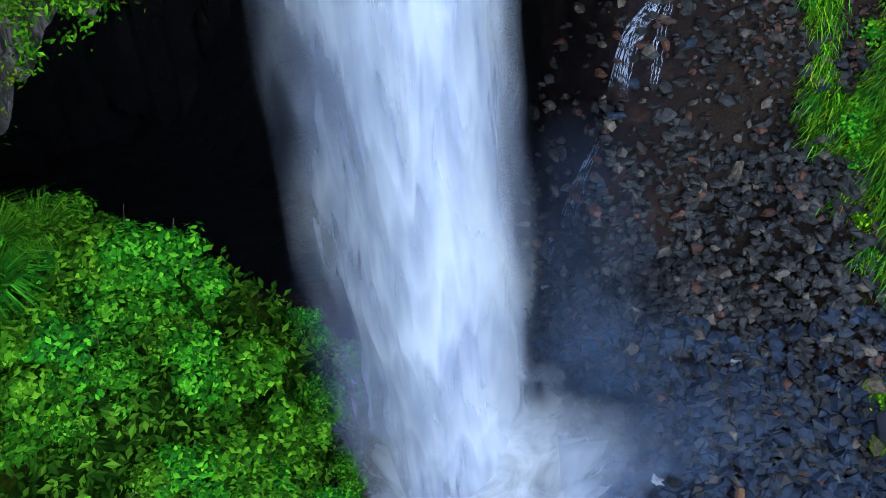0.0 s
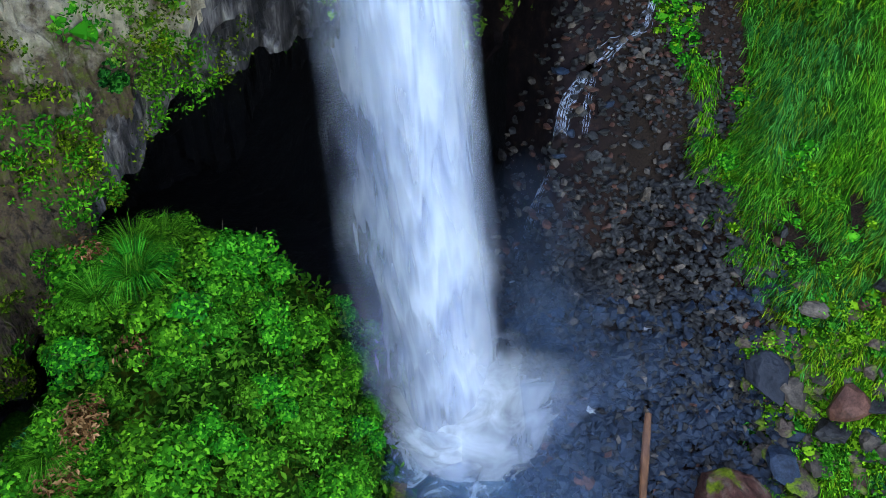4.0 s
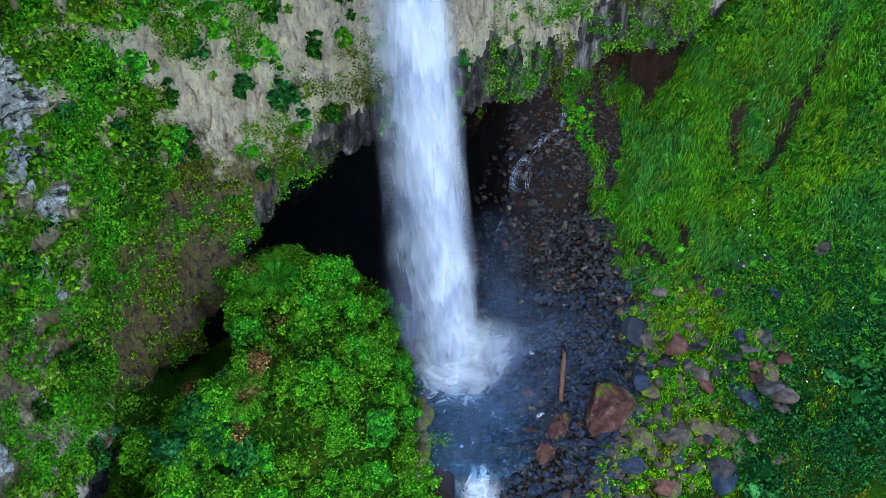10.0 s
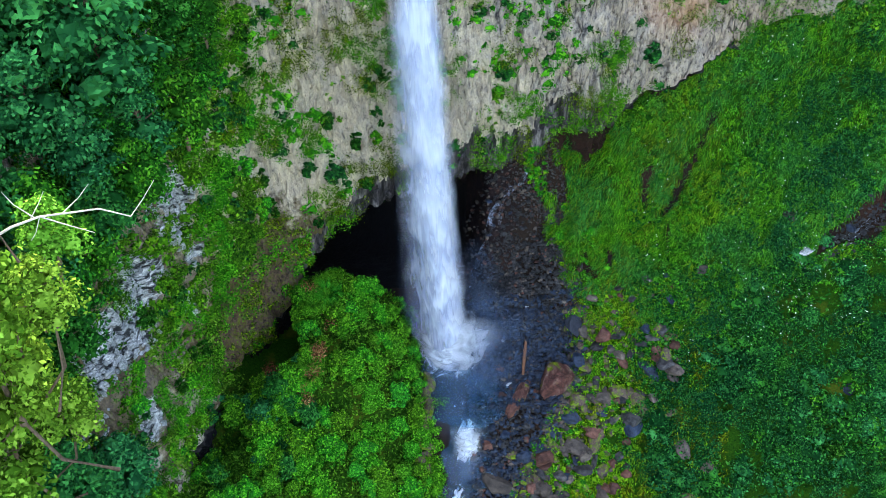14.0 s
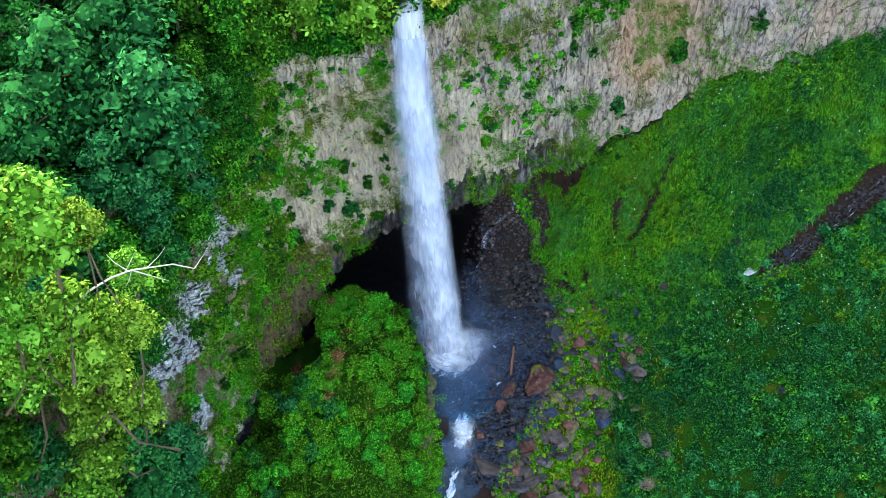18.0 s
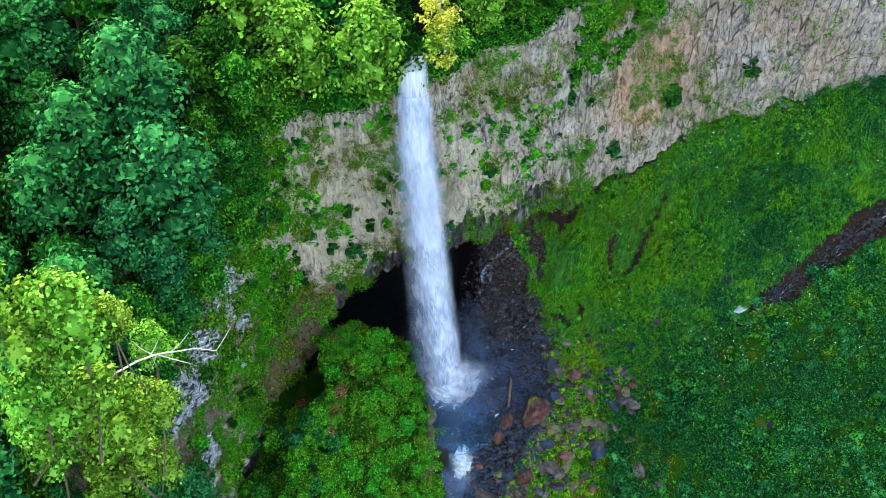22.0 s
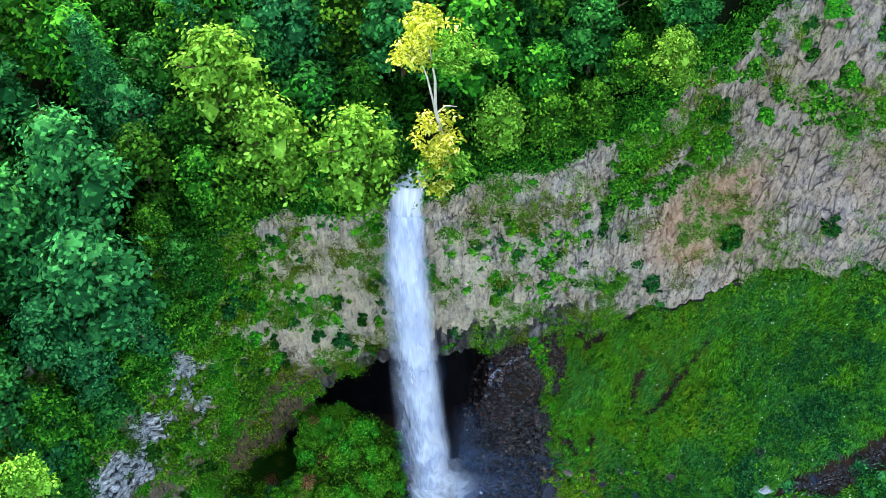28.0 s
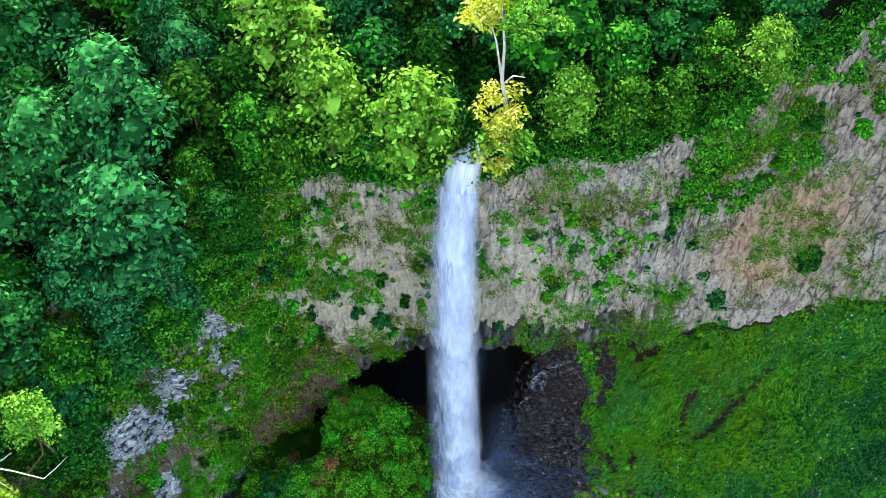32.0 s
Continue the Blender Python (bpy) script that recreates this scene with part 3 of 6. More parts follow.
def crown_mesh(name, mat, seed, height, width, clumps, per, leaf, base=0.35):
    """A crown of billowing limbs clothed with small leaves."""
    rng = np.random.default_rng(seed)
    lobes = max(8, clumps // 6)
    total = int(clumps * per * 1.05)
    vs, cores, tris = [], [], []
    for c in range(lobes):
        h = base + (1.0 - base) * (c + rng.random()) / lobes
        t = (h - base) / (1 - base)
        wide = width * 0.5 * (0.75 + 0.5 * t - 0.95 * t ** 3)
        ang = c * 2.4 + rng.uniform(-0.5, 0.5)
        lr = width * rng.uniform(0.12, 0.26)
        rr = max(0.0, wide - lr) * rng.uniform(0.6, 1.2)
        ctr = np.array([math.cos(ang) * rr, math.sin(ang) * rr, h * height - 0.5 * lr])
        v, core = billow(int(total / lobes * (lr / (0.2 * width)) ** 2), ctr, lr, leaf, rng)
        vs.append(v)
        tris.append(BALL[1] + len(cores) * len(BALL[0]))
        cores.append(core)
    v = np.concatenate(vs)
    q = np.arange(len(v)).reshape(-1, 4)
    return mesh_np(name, np.concatenate([v] + cores), quads=q, tris=np.concatenate(tris) + len(v), mat=mat)


def tube(pts, radii, sides=7):
    """Points and quads of a tapered limb."""
    vs, qs = [], []
    for j, (p, r) in enumerate(zip(pts, radii)):
        p = np.array(p, float)
        d = np.array(pts[min(j + 1, len(pts) - 1)], float) - np.array(pts[max(j - 1, 0)], float)
        d /= np.linalg.norm(d) + 1e-9
        a = np.cross(d, [0.31, 0.2, 0.93] if abs(d[2]) < 0.9 else [1, 0, 0])
        a /= np.linalg.norm(a)
        b = np.cross(d, a)
        for s in range(sides):
            w = 2 * math.pi * s / sides
            vs.append(p + r * (a * math.cos(w) + b * math.sin(w)))
    for j in range(len(pts) - 1):
        for s in range(sides):
            qs.append((j * sides + s, j * sides + (s + 1) % sides, (j + 1) * sides + (s + 1) % sides, (j + 1) * sides + s))
    return vs, qs


def trunk_mesh(name, mat, seed, height, width, limbs=6, r0=0.2):
    rng = np.random.default_rng(seed)
    V, Q = [], []

    def add(pts, rad, sides=7):
        v, q = tube(pts, rad, sides)
        Q.extend([tuple(i + len(V) for i in f) for f in q])
        V.extend(v)

    bend = rng.normal(size=2) * 0.25
    line = [(bend[0] * t * t, bend[1] * t * t, height * 0.9 * t) for t in np.linspace(0, 1, 7)]
    add(line, np.linspace(r0, r0 * 0.2, 7))
    for i in range(limbs):
        t = rng.uniform(0.35, 0.85)
        a = rng.uniform(0, 2 * math.pi)
        s = np.array([bend[0] * t * t, bend[1] * t * t, height * 0.9 * t])
        L = width * 0.3 * rng.uniform(0.7, 1.1)
        e = s + np.array([math.cos(a) * L, math.sin(a) * L, L * rng.uniform(0.3, 0.8)])
        m = (s + e) / 2 + np.array([0, 0, -0.12 * L])
        add([s, m, e], [r0 * 0.42, r0 * 0.28, r0 * 0.08], 5)
    return mesh_np(name, V, quads=Q, mat=mat, smooth=True)


def tree_kind(name, leafmat, seed, height, width, clumps, per, leaf, bark=BARK, label="", cat="tree", base=0.35, limbs=6, r0=0.2, group=""):
    root = new(name)
    part("trunk", trunk_mesh(name + "_trunk", bark, seed, height, width, limbs, r0), root)
    part("crown", crown_mesh(name + "_crown", leafmat, seed + 1, height, width, clumps, per, leaf, base), root)
    return tagged(root, label, cat, group)


def conifer_kind(name, leafmat, seed, height, width, label, group=""):
    """A tree of drooping whorled branches with flat sprays of needles."""
    r = np.random.default_rng(seed)
    root = new(name)
    v, q = tube([(0, 0, 0), (0.05, 0, height * 0.5), (0, 0.05, height)], [0.17, 0.1, 0.02], 7)
    vs = []
    for h in np.arange(0.18, 1.0, 0.045):
        for b in range(7):
            a = r.uniform(0, 2 * math.pi)
            L = width * 0.5 * (1.05 - h) ** 0.8 * r.uniform(0.75, 1.15)
            for s in np.arange(0.25, 1.01, 0.14):
                c = np.array([math.cos(a) * L * s, math.sin(a) * L * s, h * height + 0.12 * L * s - 0.45 * L * s * s])
                vs.append(leaves(9, c, 0.32, 0.15, r, flat=0.3))
    w = np.concatenate(vs)
    part("trunk", mesh_np(name + "_trunk", v, quads=q, mat=BARK, smooth=True), root)
    part("crown", mesh_np(name + "_crown", w, quads=np.arange(len(w)).reshape(-1, 4), mat=leafmat), root)
    return tagged(root, label, "tree", group)


PLACED = set()


def put(kind, x, y, z, s=1.0, rz=0.0, tilt=0.0, label="", sz=1.0):
    """Sets the first one of a kind in its place, then copies."""
    if kind.name in PLACED:
        c = copy_thing(kind, pose(x, y, z))
    else:
        PLACED.add(kind.name)
        c = kind
    c.location, c.rotation_euler, c.scale = (x, y, z), (tilt, 0, rz), (s, s, s * sz)
    if label and c is not kind:
        c["label"] = label
    return c

# ---- water ----


def water_mat(name, streak, thin, thick, edge=0.55, tint=(0.9, 0.94, 1.0), most=1.0, ends=0.0, foot=False):
    """White falling water: streaky and see-through where thin. u runs across, v down."""
    k = Mat(name, 0.45, 0.3)
    uvn = k.node("ShaderNodeUVMap").outputs[0]
    sep = k.node("ShaderNodeSeparateXYZ")
    k.link(uvn, sep.inputs[0])
    a = k.noise(1.0, 5, 0.6, k.mapped(streak, src=uvn), 0.6)
    b = k.noise(1.0, 4, 0.6, k.mapped((streak[0] * 3.1, streak[1] * 2.3, 1), src=uvn), 0.3)
    body = k.math("ADD", k.math("MULTIPLY", a, 0.62), k.math("MULTIPLY", b, 0.38))
    side = k.math("ABSOLUTE", k.math("SUBTRACT", k.math("MULTIPLY", sep.outputs[0], 2.0), 1.0))
    rim = k.ramp(side, [(edge, 0.0), (1.0, 0.6)])
    if foot:
        rim = k.math("ADD", rim, k.ramp(sep.outputs[1], [(0.95, 0.0), (1.0, 0.35)]))
    if ends:
        last = k.math("ABSOLUTE", k.math("SUBTRACT", k.math("MULTIPLY", sep.outputs[1], 2.0), 1.0))
        rim = k.math("ADD", rim, k.ramp(last, [(1 - ends, 0.0), (1.0, 0.45)]))
    al = k.ramp(k.math("SUBTRACT", body, rim), [(thin, 0.0), (thick, most)])
    # Blue-grey shading between the streaks is put into the water's colour.
    k.color(k.ramp(body, [(0.4, (tint[0] * 0.34, tint[1] * 0.42, tint[2] * 0.62)), (0.47, (tint[0] * 0.62, tint[1] * 0.68, tint[2] * 0.8)), (0.56, tint)]))
    tr = k.node("ShaderNodeBsdfTranslucent")
    tr.inputs[0].default_value = (*tint, 1)
    m1 = k.node("ShaderNodeMixShader")
    m1.inputs[0].default_value = 0.4
    k.link(k.b.outputs[0], m1.inputs[1]).link(tr.outputs[0], m1.inputs[2])
    cl = k.node("ShaderNodeBsdfTransparent")
    m2 = k.node("ShaderNodeMixShader")
    k.link(al, m2.inputs[0]).link(cl.outputs[0], m2.inputs[1]).link(m1.outputs[0], m2.inputs[2]).link(m2.outputs[0], k.out.inputs[0])
    return k.m


def mist_mat(name, most, scale, tint=(0.42, 0.5, 0.66)):
    """Thin drifting spray, fading to nothing at the rim of its sheet."""
    k = Mat(name, 1.0, 0.0)
    uvn = k.node("ShaderNodeUVMap").outputs[0]
    c = k.node("ShaderNodeVectorMath")
    c.operation = "DISTANCE"
    c.inputs[1].default_value = (0.5, 0.5, 0)
    k.link(uvn, c.inputs[0])
    fall = k.ramp(c.outputs["Value"], [(0.0, 1.0), (0.28, 0.62), (0.5, 0.0)])
    n = k.ramp(k.noise(scale, 4, 0.6, uvn, 0.8), [(0.3, 0.3), (0.65, 1.0)])
    al = k.math("MULTIPLY", k.math("MULTIPLY", fall, n), most)
    k.color(tint)
    tr = k.node("ShaderNodeBsdfTranslucent")
    tr.inputs[0].default_value = (*tint, 1)
    m1 = k.node("ShaderNodeMixShader")
    m1.inputs[0].default_value = 0.5
    k.link(k.b.outputs[0], m1.inputs[1]).link(tr.outputs[0], m1.inputs[2])
    cl = k.node("ShaderNodeBsdfTransparent")
    m2 = k.node("ShaderNodeMixShader")
    k.link(al, m2.inputs[0]).link(cl.outputs[0], m2.inputs[1]).link(m1.outputs[0], m2.inputs[2]).link(m2.outputs[0], k.out.inputs[0])
    return k.m


def sheet(name, pts, nu, nv, mat, uv_scale=(1, 1)):
    """A grid of points (nu by nv) as a smooth mesh with u across and v along."""
    me = mesh_np(name, pts.reshape(-1, 3), quads=grid_faces(nu, nv), mat=mat, smooth=True)
    layer = me.uv_layers.new(name="UVMap")
    li = np.zeros(len(me.loops), dtype=np.int32)
    me.loops.foreach_get("vertex_index", li)
    uv = np.stack([(li // nv) / (nu - 1) * uv_scale[0], (li % nv) / (nv - 1) * uv_scale[1]], 1)
    layer.data.foreach_set("uv", uv.astype(np.float32).ravel())
    return me




def fall_mat(name, thin, thick, edge, tint, most):
    """Falling white water: plumes with sharp lower fronts over fine streaks, see-through where thin."""
    k = Mat(name, 0.6, 0.2)
    uvn = k.node("ShaderNodeUVMap").outputs[0]
    sep = k.node("ShaderNodeSeparateXYZ")
    k.link(uvn, sep.inputs[0])
    v = sep.outputs[1]
    body = k.math("MULTIPLY", k.noise(1.0, 5, 0.6, k.mapped((11, 4, 1), src=uvn), 0.15), 0.36)
    for f, fu, fv, reach, wt, ofs in ((8.0, 4.5, 2.2, 2.8, 0.24, 0.0), (15.0, 8.0, 5.0, 2.8, 0.13, 3.3), (5.0, 2.6, 1.4, 2.2, 0.24, 7.1)):
        mp = k.node("ShaderNodeMapping")
        mp.inputs["Scale"].default_value = (fu, fv, 1)
        mp.inputs["Location"].default_value = (ofs, ofs, 0)
        k.link(uvn, mp.inputs["Vector"])
        h = k.noise(1.0, 3, 0.6, mp.outputs[0])
        s = k.math("FRACT", k.math("SUBTRACT", k.math("MULTIPLY", v, f), k.math("MULTIPLY", h, reach)))
        body = k.math("ADD", body, k.math("MULTIPLY", k.ramp(s, [(0.0, 0.5), (0.1, 0.2), (0.4, 0.3), (0.78, 0.85), (0.9, 1.0), (1.0, 0.5)]), wt))
    side = k.math("ABSOLUTE", k.math("SUBTRACT", k.math("MULTIPLY", sep.outputs[0], 2.0), 1.0))
    fade = k.math("MULTIPLY", k.ramp(side, [(edge, 1.0), (0.5 + 0.5 * edge, 0.62), (0.97, 0.0)]), k.ramp(v, [(0.94, 1.0), (1.0, 0.3)]))
    soft = k.math("ADD", k.math("MULTIPLY", body, 0.6), k.math("MULTIPLY", k.noise(1.0, 4, 0.55, k.mapped((9, 2.2, 1), src=uvn), 0.2), 0.4))
    al = k.math("MULTIPLY", fade, k.ramp(soft, [(thin, 0.0), (thick, most)]))
    # Bluish shadows behind each plume front are part of this colour ramp.
    k.color(k.ramp(body, [(0.28, tuple(c * m for c, m in zip(tint, (0.36, 0.42, 0.6)))), (0.46, tuple(c * m for c, m in zip(tint, (0.72, 0.76, 0.86)))), (0.64, tint)]))
    tr = k.node("ShaderNodeBsdfTranslucent")
    tr.inputs[0].default_value = (*tint, 1)
    m1 = k.node("ShaderNodeMixShader")
    m1.inputs[0].default_value = 0.35
    k.link(k.b.outputs[0], m1.inputs[1]).link(tr.outputs[0], m1.inputs[2])
    cl = k.node("ShaderNodeBsdfTransparent")
    m2 = k.node("ShaderNodeMixShader")
    k.link(al, m2.inputs[0]).link(cl.outputs[0], m2.inputs[1]).link(m1.outputs[0], m2.inputs[2]).link(m2.outputs[0], k.out.inputs[0])
    return k.m


FALL_CORE = fall_mat("falling_water_core", 0.16, 0.42, 0.3, (0.88, 0.9, 0.95), 1.0)
FALL_VEIL = fall_mat("falling_water_veil", 0.26, 0.62, 0.1, (0.68, 0.74, 0.9), 0.8)
SEEP = water_mat("seeping_water", (3, 12, 1), 0.44, 0.62, 0.3, (0.16, 0.26, 0.5), 0.5, 0.5)
LIP = np.array([-2.6, 4.9, 33.5])


def fall_line(v):
    """Middle of the fall: out over the rim and down."""
    drop = v ** 1.0
    x = LIP[0] + 2.5 * v ** 1.3
    y = LIP[1] - 4.8 * np.sqrt(np.maximum(drop, 0.0))
    return x, y, LIP[2] + 0.1 - (LIP[2]) * v


def fall_sheet(name, mat, wide0, wide1, fore, seed, nu=26, nv=160, v0=0.0, v1=1.0, shift=0.0):
    u = np.linspace(-1, 1, nu)[:, None]
    v = np.linspace(v0, v1, nv)[None, :]
    x, y, z = fall_line(v)
    w = (wide0 + (wide1 - wide0) * v ** 0.5) * (1 + 0.07 * vnoise(v * 9, seed, 0, 3, seed))
    wob = 0.22 * vnoise(u * 2.2 + seed, v * 12, 0, 3, seed + 1) * (0.3 + v)
    bulge = fore * (1 - u ** 2) * (0.35 + v)
    px = x + u * w + shift * v + 0.12 * vnoise(u * 3, v * 16, 0, 2, seed + 2)
    py = y - bulge + wob
    pz = np.broadcast_to(z, px.shape)
    return sheet(name, np.stack([px, py, pz], -1), nu, nv, mat)


waterfall = tagged(new("waterfall"), "tall white plunging waterfall falling free of the cliff", "waterfall")
part("core_water", fall_sheet("core_water", FALL_CORE, 1.1, 1.55, 1.1, 3, shift=0.2), waterfall)
part("back_water", fall_sheet("back_water", FALL_CORE, 1.15, 1.7, -0.3, 9, shift=0.05), waterfall)
part("left_veil", fall_sheet("left_veil", FALL_VEIL, 1.25, 2.6, 0.5, 15, v0=0.05, shift=-0.55), waterfall)
part("outer_veil", fall_sheet("outer_veil", FALL_VEIL, 1.2, 2.15, 1.7, 21, v0=0.04, shift=-0.05), waterfall)

lu, lv2 = np.linspace(-1, 1, 9)[:, None], np.linspace(0, 1, 14)[None, :]
lx = LIP[0] + lu * (1.15 - 0.4 * lv2) + 0.5 * lv2
ly = LIP[1] - 0.15 + 1.5 * lv2 + 0 * lu
part("lip_water", sheet("lip_water", np.stack([lx, ly, LIP[2] + 0.12 + 0.5 * lv2 - 0.25 * np.abs(lu) + 0.12 * vnoise(lx * 2, ly * 2, 0, 2, 6)], -1), 9, 14, FALL_CORE), waterfall)

for i, (tx, tw) in enumerate(((-4.0, 0.12), (-3.5, 0.08), (-3.2, 0.15))):
    tu, tv = np.linspace(-1, 1, 4)[:, None], np.linspace(0, 1, 40)[None, :]
    qx = tx + tu * tw * (0.6 + tv) + 0.12 * vnoise(tv * 6, i, 0, 2, 70 + i)
    part("thin_fall", sheet("thin_fall", np.stack([qx, 8.2 + 0 * qx, 8.2 - 7.5 * tv + 0 * tu], -1), 4, 40, SEEP), waterfall)

# splashes thrown out at the foot
FOAM = water_mat("foam_water", (5, 3, 1), 0.3, 0.5, 0.45, (0.86, 0.9, 0.96), 1.0, 0.5)
SPLASH = water_mat("splash_water", (5, 11, 1), 0.36, 0.56, 0.2, (0.86, 0.9, 0.96), 0.9, 0.6)
rs = np.random.default_rng(44)
for i in range(46):
    an = rs.uniform(0, 2 * math.pi)
    st, reach, hh, wd = rs.uniform(0.3, 1.2), rs.uniform(0.6, 2.1), rs.uniform(0.25, 1.3), rs.uniform(0.12, 0.4)
    tt = np.linspace(0, 1, 16)[None, :]
    uu2 = np.linspace(-1, 1, 5)[:, None]
    bend = rs.normal() * 0.3
    rad = st + reach * tt
    aa = an + bend * tt + uu2 * wd / (0.5 + rad)
    px = 0.2 + rad * np.cos(aa)
    py = -0.35 + rad * np.sin(aa) * 0.9
    pz = 0.2 + hh * 4 * tt * (1 - tt) * (1 + 0.25 * uu2) + 0.15 * vnoise(px * 3, py * 3, 0, 2, i)
    part("splash", sheet("splash", np.stack([px, py, pz], -1), 5, 16, SPLASH), waterfall)

# plunge pool, outlet cascade and lower stream
k = Mat("pool_water", 0.12, 0.5)
wv = k.noise(2.6, 5, 0.6, dist=0.4)
fo = k.noise(0.9, 6, 0.68, dist=1.2)
d0 = k.node("ShaderNodeVectorMath")
d0.operation = "DISTANCE"
d0.inputs[1].default_value = (0.3, 0.0, 0)
k.link(k.co, d0.inputs[0])
foam = k.ramp(k.math("SUBTRACT", k.math("ADD", fo, 0.36), k.math("MULTIPLY", d0.outputs["Value"], 0.135)), [(0.34, 0.0), (0.8, 0.95)])
lace = k.math("MULTIPLY", k.ramp(k.noise(1.5, 6, 0.7, dist=2.2), [(0.52, 0.0), (0.66, 0.5)]), k.ramp(d0.outputs["Value"], [(0.0, 1.0), (1.0, 0.6)]))
foam = k.math("MAXIMUM", foam, lace)
k.color(k.mix(foam, (0.02, 0.1, 0.19), (0.8, 0.88, 0.95))).bump(wv, 0.4, 0.15)
k.rough(k.ramp(foam, [(0.0, 0.1), (1.0, 0.7)]))
cl = k.node("ShaderNodeBsdfTransparent")
cl.inputs[0].default_value = (0.62, 0.84, 0.95, 1)
m2 = k.node("ShaderNodeMixShader")
k.link(k.ramp(foam, [(0.0, 0.2), (0.7, 0.95)]), m2.inputs[0]).link(cl.outputs[0], m2.inputs[1]).link(k.b.outputs[0], m2.inputs[2]).link(m2.outputs[0], k.out.inputs[0])
POOL = k.m


def blob_sheet(name, cx0, cy0, rx, ry, z, mat, seed, rings=18, segs=56, wave=0.05):
    a = np.linspace(0, 2 * math.pi, segs, endpoint=True)[:, None]
    r = np.linspace(0, 1, rings)[None, :]
    e = 1 + 0.16 * vnoise(np.cos(a) * 1.6 + seed, np.sin(a) * 1.6, 0, 3, seed)
    x = cx0 + rx * r * e * np.cos(a)
    y = cy0 + ry * r * e * np.sin(a)
    zz = z + wave * vnoise(x * 1.3, y * 1.3, 0, 3, seed + 4)
    return sheet(name, np.stack([x, y, zz], -1), segs, rings, mat)


pool = tagged(new("water_pool", blob_sheet("pool", 1.3, -2.6, 4.6, 5.6, 0.22, POOL, 5)), "blue foaming plunge pool under the waterfall", "water", kind="structure")
THIN = water_mat("thin_water", (2, 12, 1), 0.4, 0.6, 0.3, (0.48, 0.54, 0.68), 0.8, 0.4)


def stream_ribbon(name, pts, width, mat, seed, lift=0.12, n=60, nu=7, rough=0.1, sway=0.13):
    """Water that follows the ground along a line of plan points."""
    p = np.array(pts, float)
    t = np.linspace(0, len(p) - 1.001, n)
    c = catmull(p, t)
    tg = np.gradient(c, axis=0)
    tg /= np.linalg.norm(tg, axis=1)[:, None]
    nx = np.stack([-tg[:, 1], tg[:, 0]], 1)
    u = np.linspace(-1, 1, nu)[:, None]
    w = width * (1 + 0.4 * vnoise(t * 1.7, seed, 0, 3, seed))[None, :]
    mean = (0.3 * width + sway) * vnoise(t * 3.4, seed + 5, 0, 3, seed)[None, :]
    x = c[:, 0][None, :] + nx[:, 0][None, :] * (u * w + mean)
    y = c[:, 1][None, :] + nx[:, 1][None, :] * (u * w + mean)
    z = ground(x, y) + lift + rough * vnoise(x * 2, y * 2, 0, 3, seed + 2)
    return sheet(name, np.stack([x, y, z], -1), nu, n, mat)


outlet = tagged(new("outlet_cascade"), "short white cascade spilling out of the pool", "cascade")
part("upper_chute", stream_ribbon("upper_chute", [(1.1, -6.9), (1.2, -7.9), (1.2, -8.9), (1.3, -9.9)], 0.95, FOAM, 4, 0.45, 40, 12, 0.25), outlet)
part("lower_chute", stream_ribbon("lower_chute", [(0.9, -11.0), (0.4, -12.2), (0.0, -13.4), (-0.3, -15)], 0.5, FOAM, 8, 0.3, 40, 9, 0.2), outlet)
tagged(new("water_stream", stream_ribbon("lower_stream", [(1.3, -7.0), (1.2, -9.5), (0.6, -12), (0, -15), (-0.8, -20), (0.4, -27), (-0.6, -36), (0.8, -48), (0, -62)], 1.6, POOL, 12, 0.25, 60, 9, 0.04)), "blue shallow stream running over stones", "water", kind="structure")

side = tagged(new("side_cascade"), "thin white side stream trickling down dark wet rock", "cascade")
rs = np.random.default_rng(14)
for i in range(36):
    o = rs.normal() * 0.09
    if i < 8:
        pts = [(6.4 + o, 10.2), (6.3 + o, 9.2), (5.95 + o, 8.55), (5.2 + o, 8.1 + o), (4.4, 7.65 + o), (3.75, 7.2 + o)]
    elif i < 22:
        f = rs.uniform(-0.3, 0.5)
        pts = [(4.3 + 0.3 * f, 7.6), (3.75 + 0.5 * f, 7.15 + 0.1 * f), (3.35 + 0.5 * f, 6.7), (3.2 + 0.6 * f, 6.05 - 0.1 * f)]
    elif i < 26:
        pts = [(4.5, 7.65), (4.25 + o, 7.15), (4.2 + o, 6.7), (4.15 + o, 6.35)]
    else:
        f = rs.uniform(-0.6, 0.6)
        pts = [(3.2 + 0.2 * f, 6.0), (2.75 + 0.3 * f, 5.9 - 0.3 * f), (2.4 + 0.5 * f, 5.5 - 0.4 * f), (1.9 + 0.7 * f, 5.0 - 0.5 * f)]
    part("trickle", stream_ribbon("trickle", pts, rs.uniform(0.018, 0.05), THIN, 30 + i, 0.16, 50, 4, 0.06, 0.05), side)
TRICKLE = water_mat("trickle_water", (2, 26, 1), 0.47, 0.6, 0.5, (0.6, 0.66, 0.78), 0.85)
gul = tagged(new("gully_stream"), "thin white stream in a dark gully on the green bank", "stream")
for i in range(5):
    o = [rs.normal() * 0.28 for _ in range(7)]
    part("trickle", stream_ribbon("gully_trickle", [(xx, 1.2 + float(gully_line(xx)) + oo) for xx, oo in zip((41, 38, 35.5, 33, 31, 29.3, 27.8), o)], rs.uniform(0.02, 0.05), TRICKLE, 50 + i, 0.16, 90, 4, 0.08), gul)

MIST = mist_mat("mist_soft", 0.34, 3.0, (0.4, 0.53, 0.84))
MIST_THIN = mist_mat("mist_thin", 0.11, 3.5, (0.25, 0.42, 0.76))
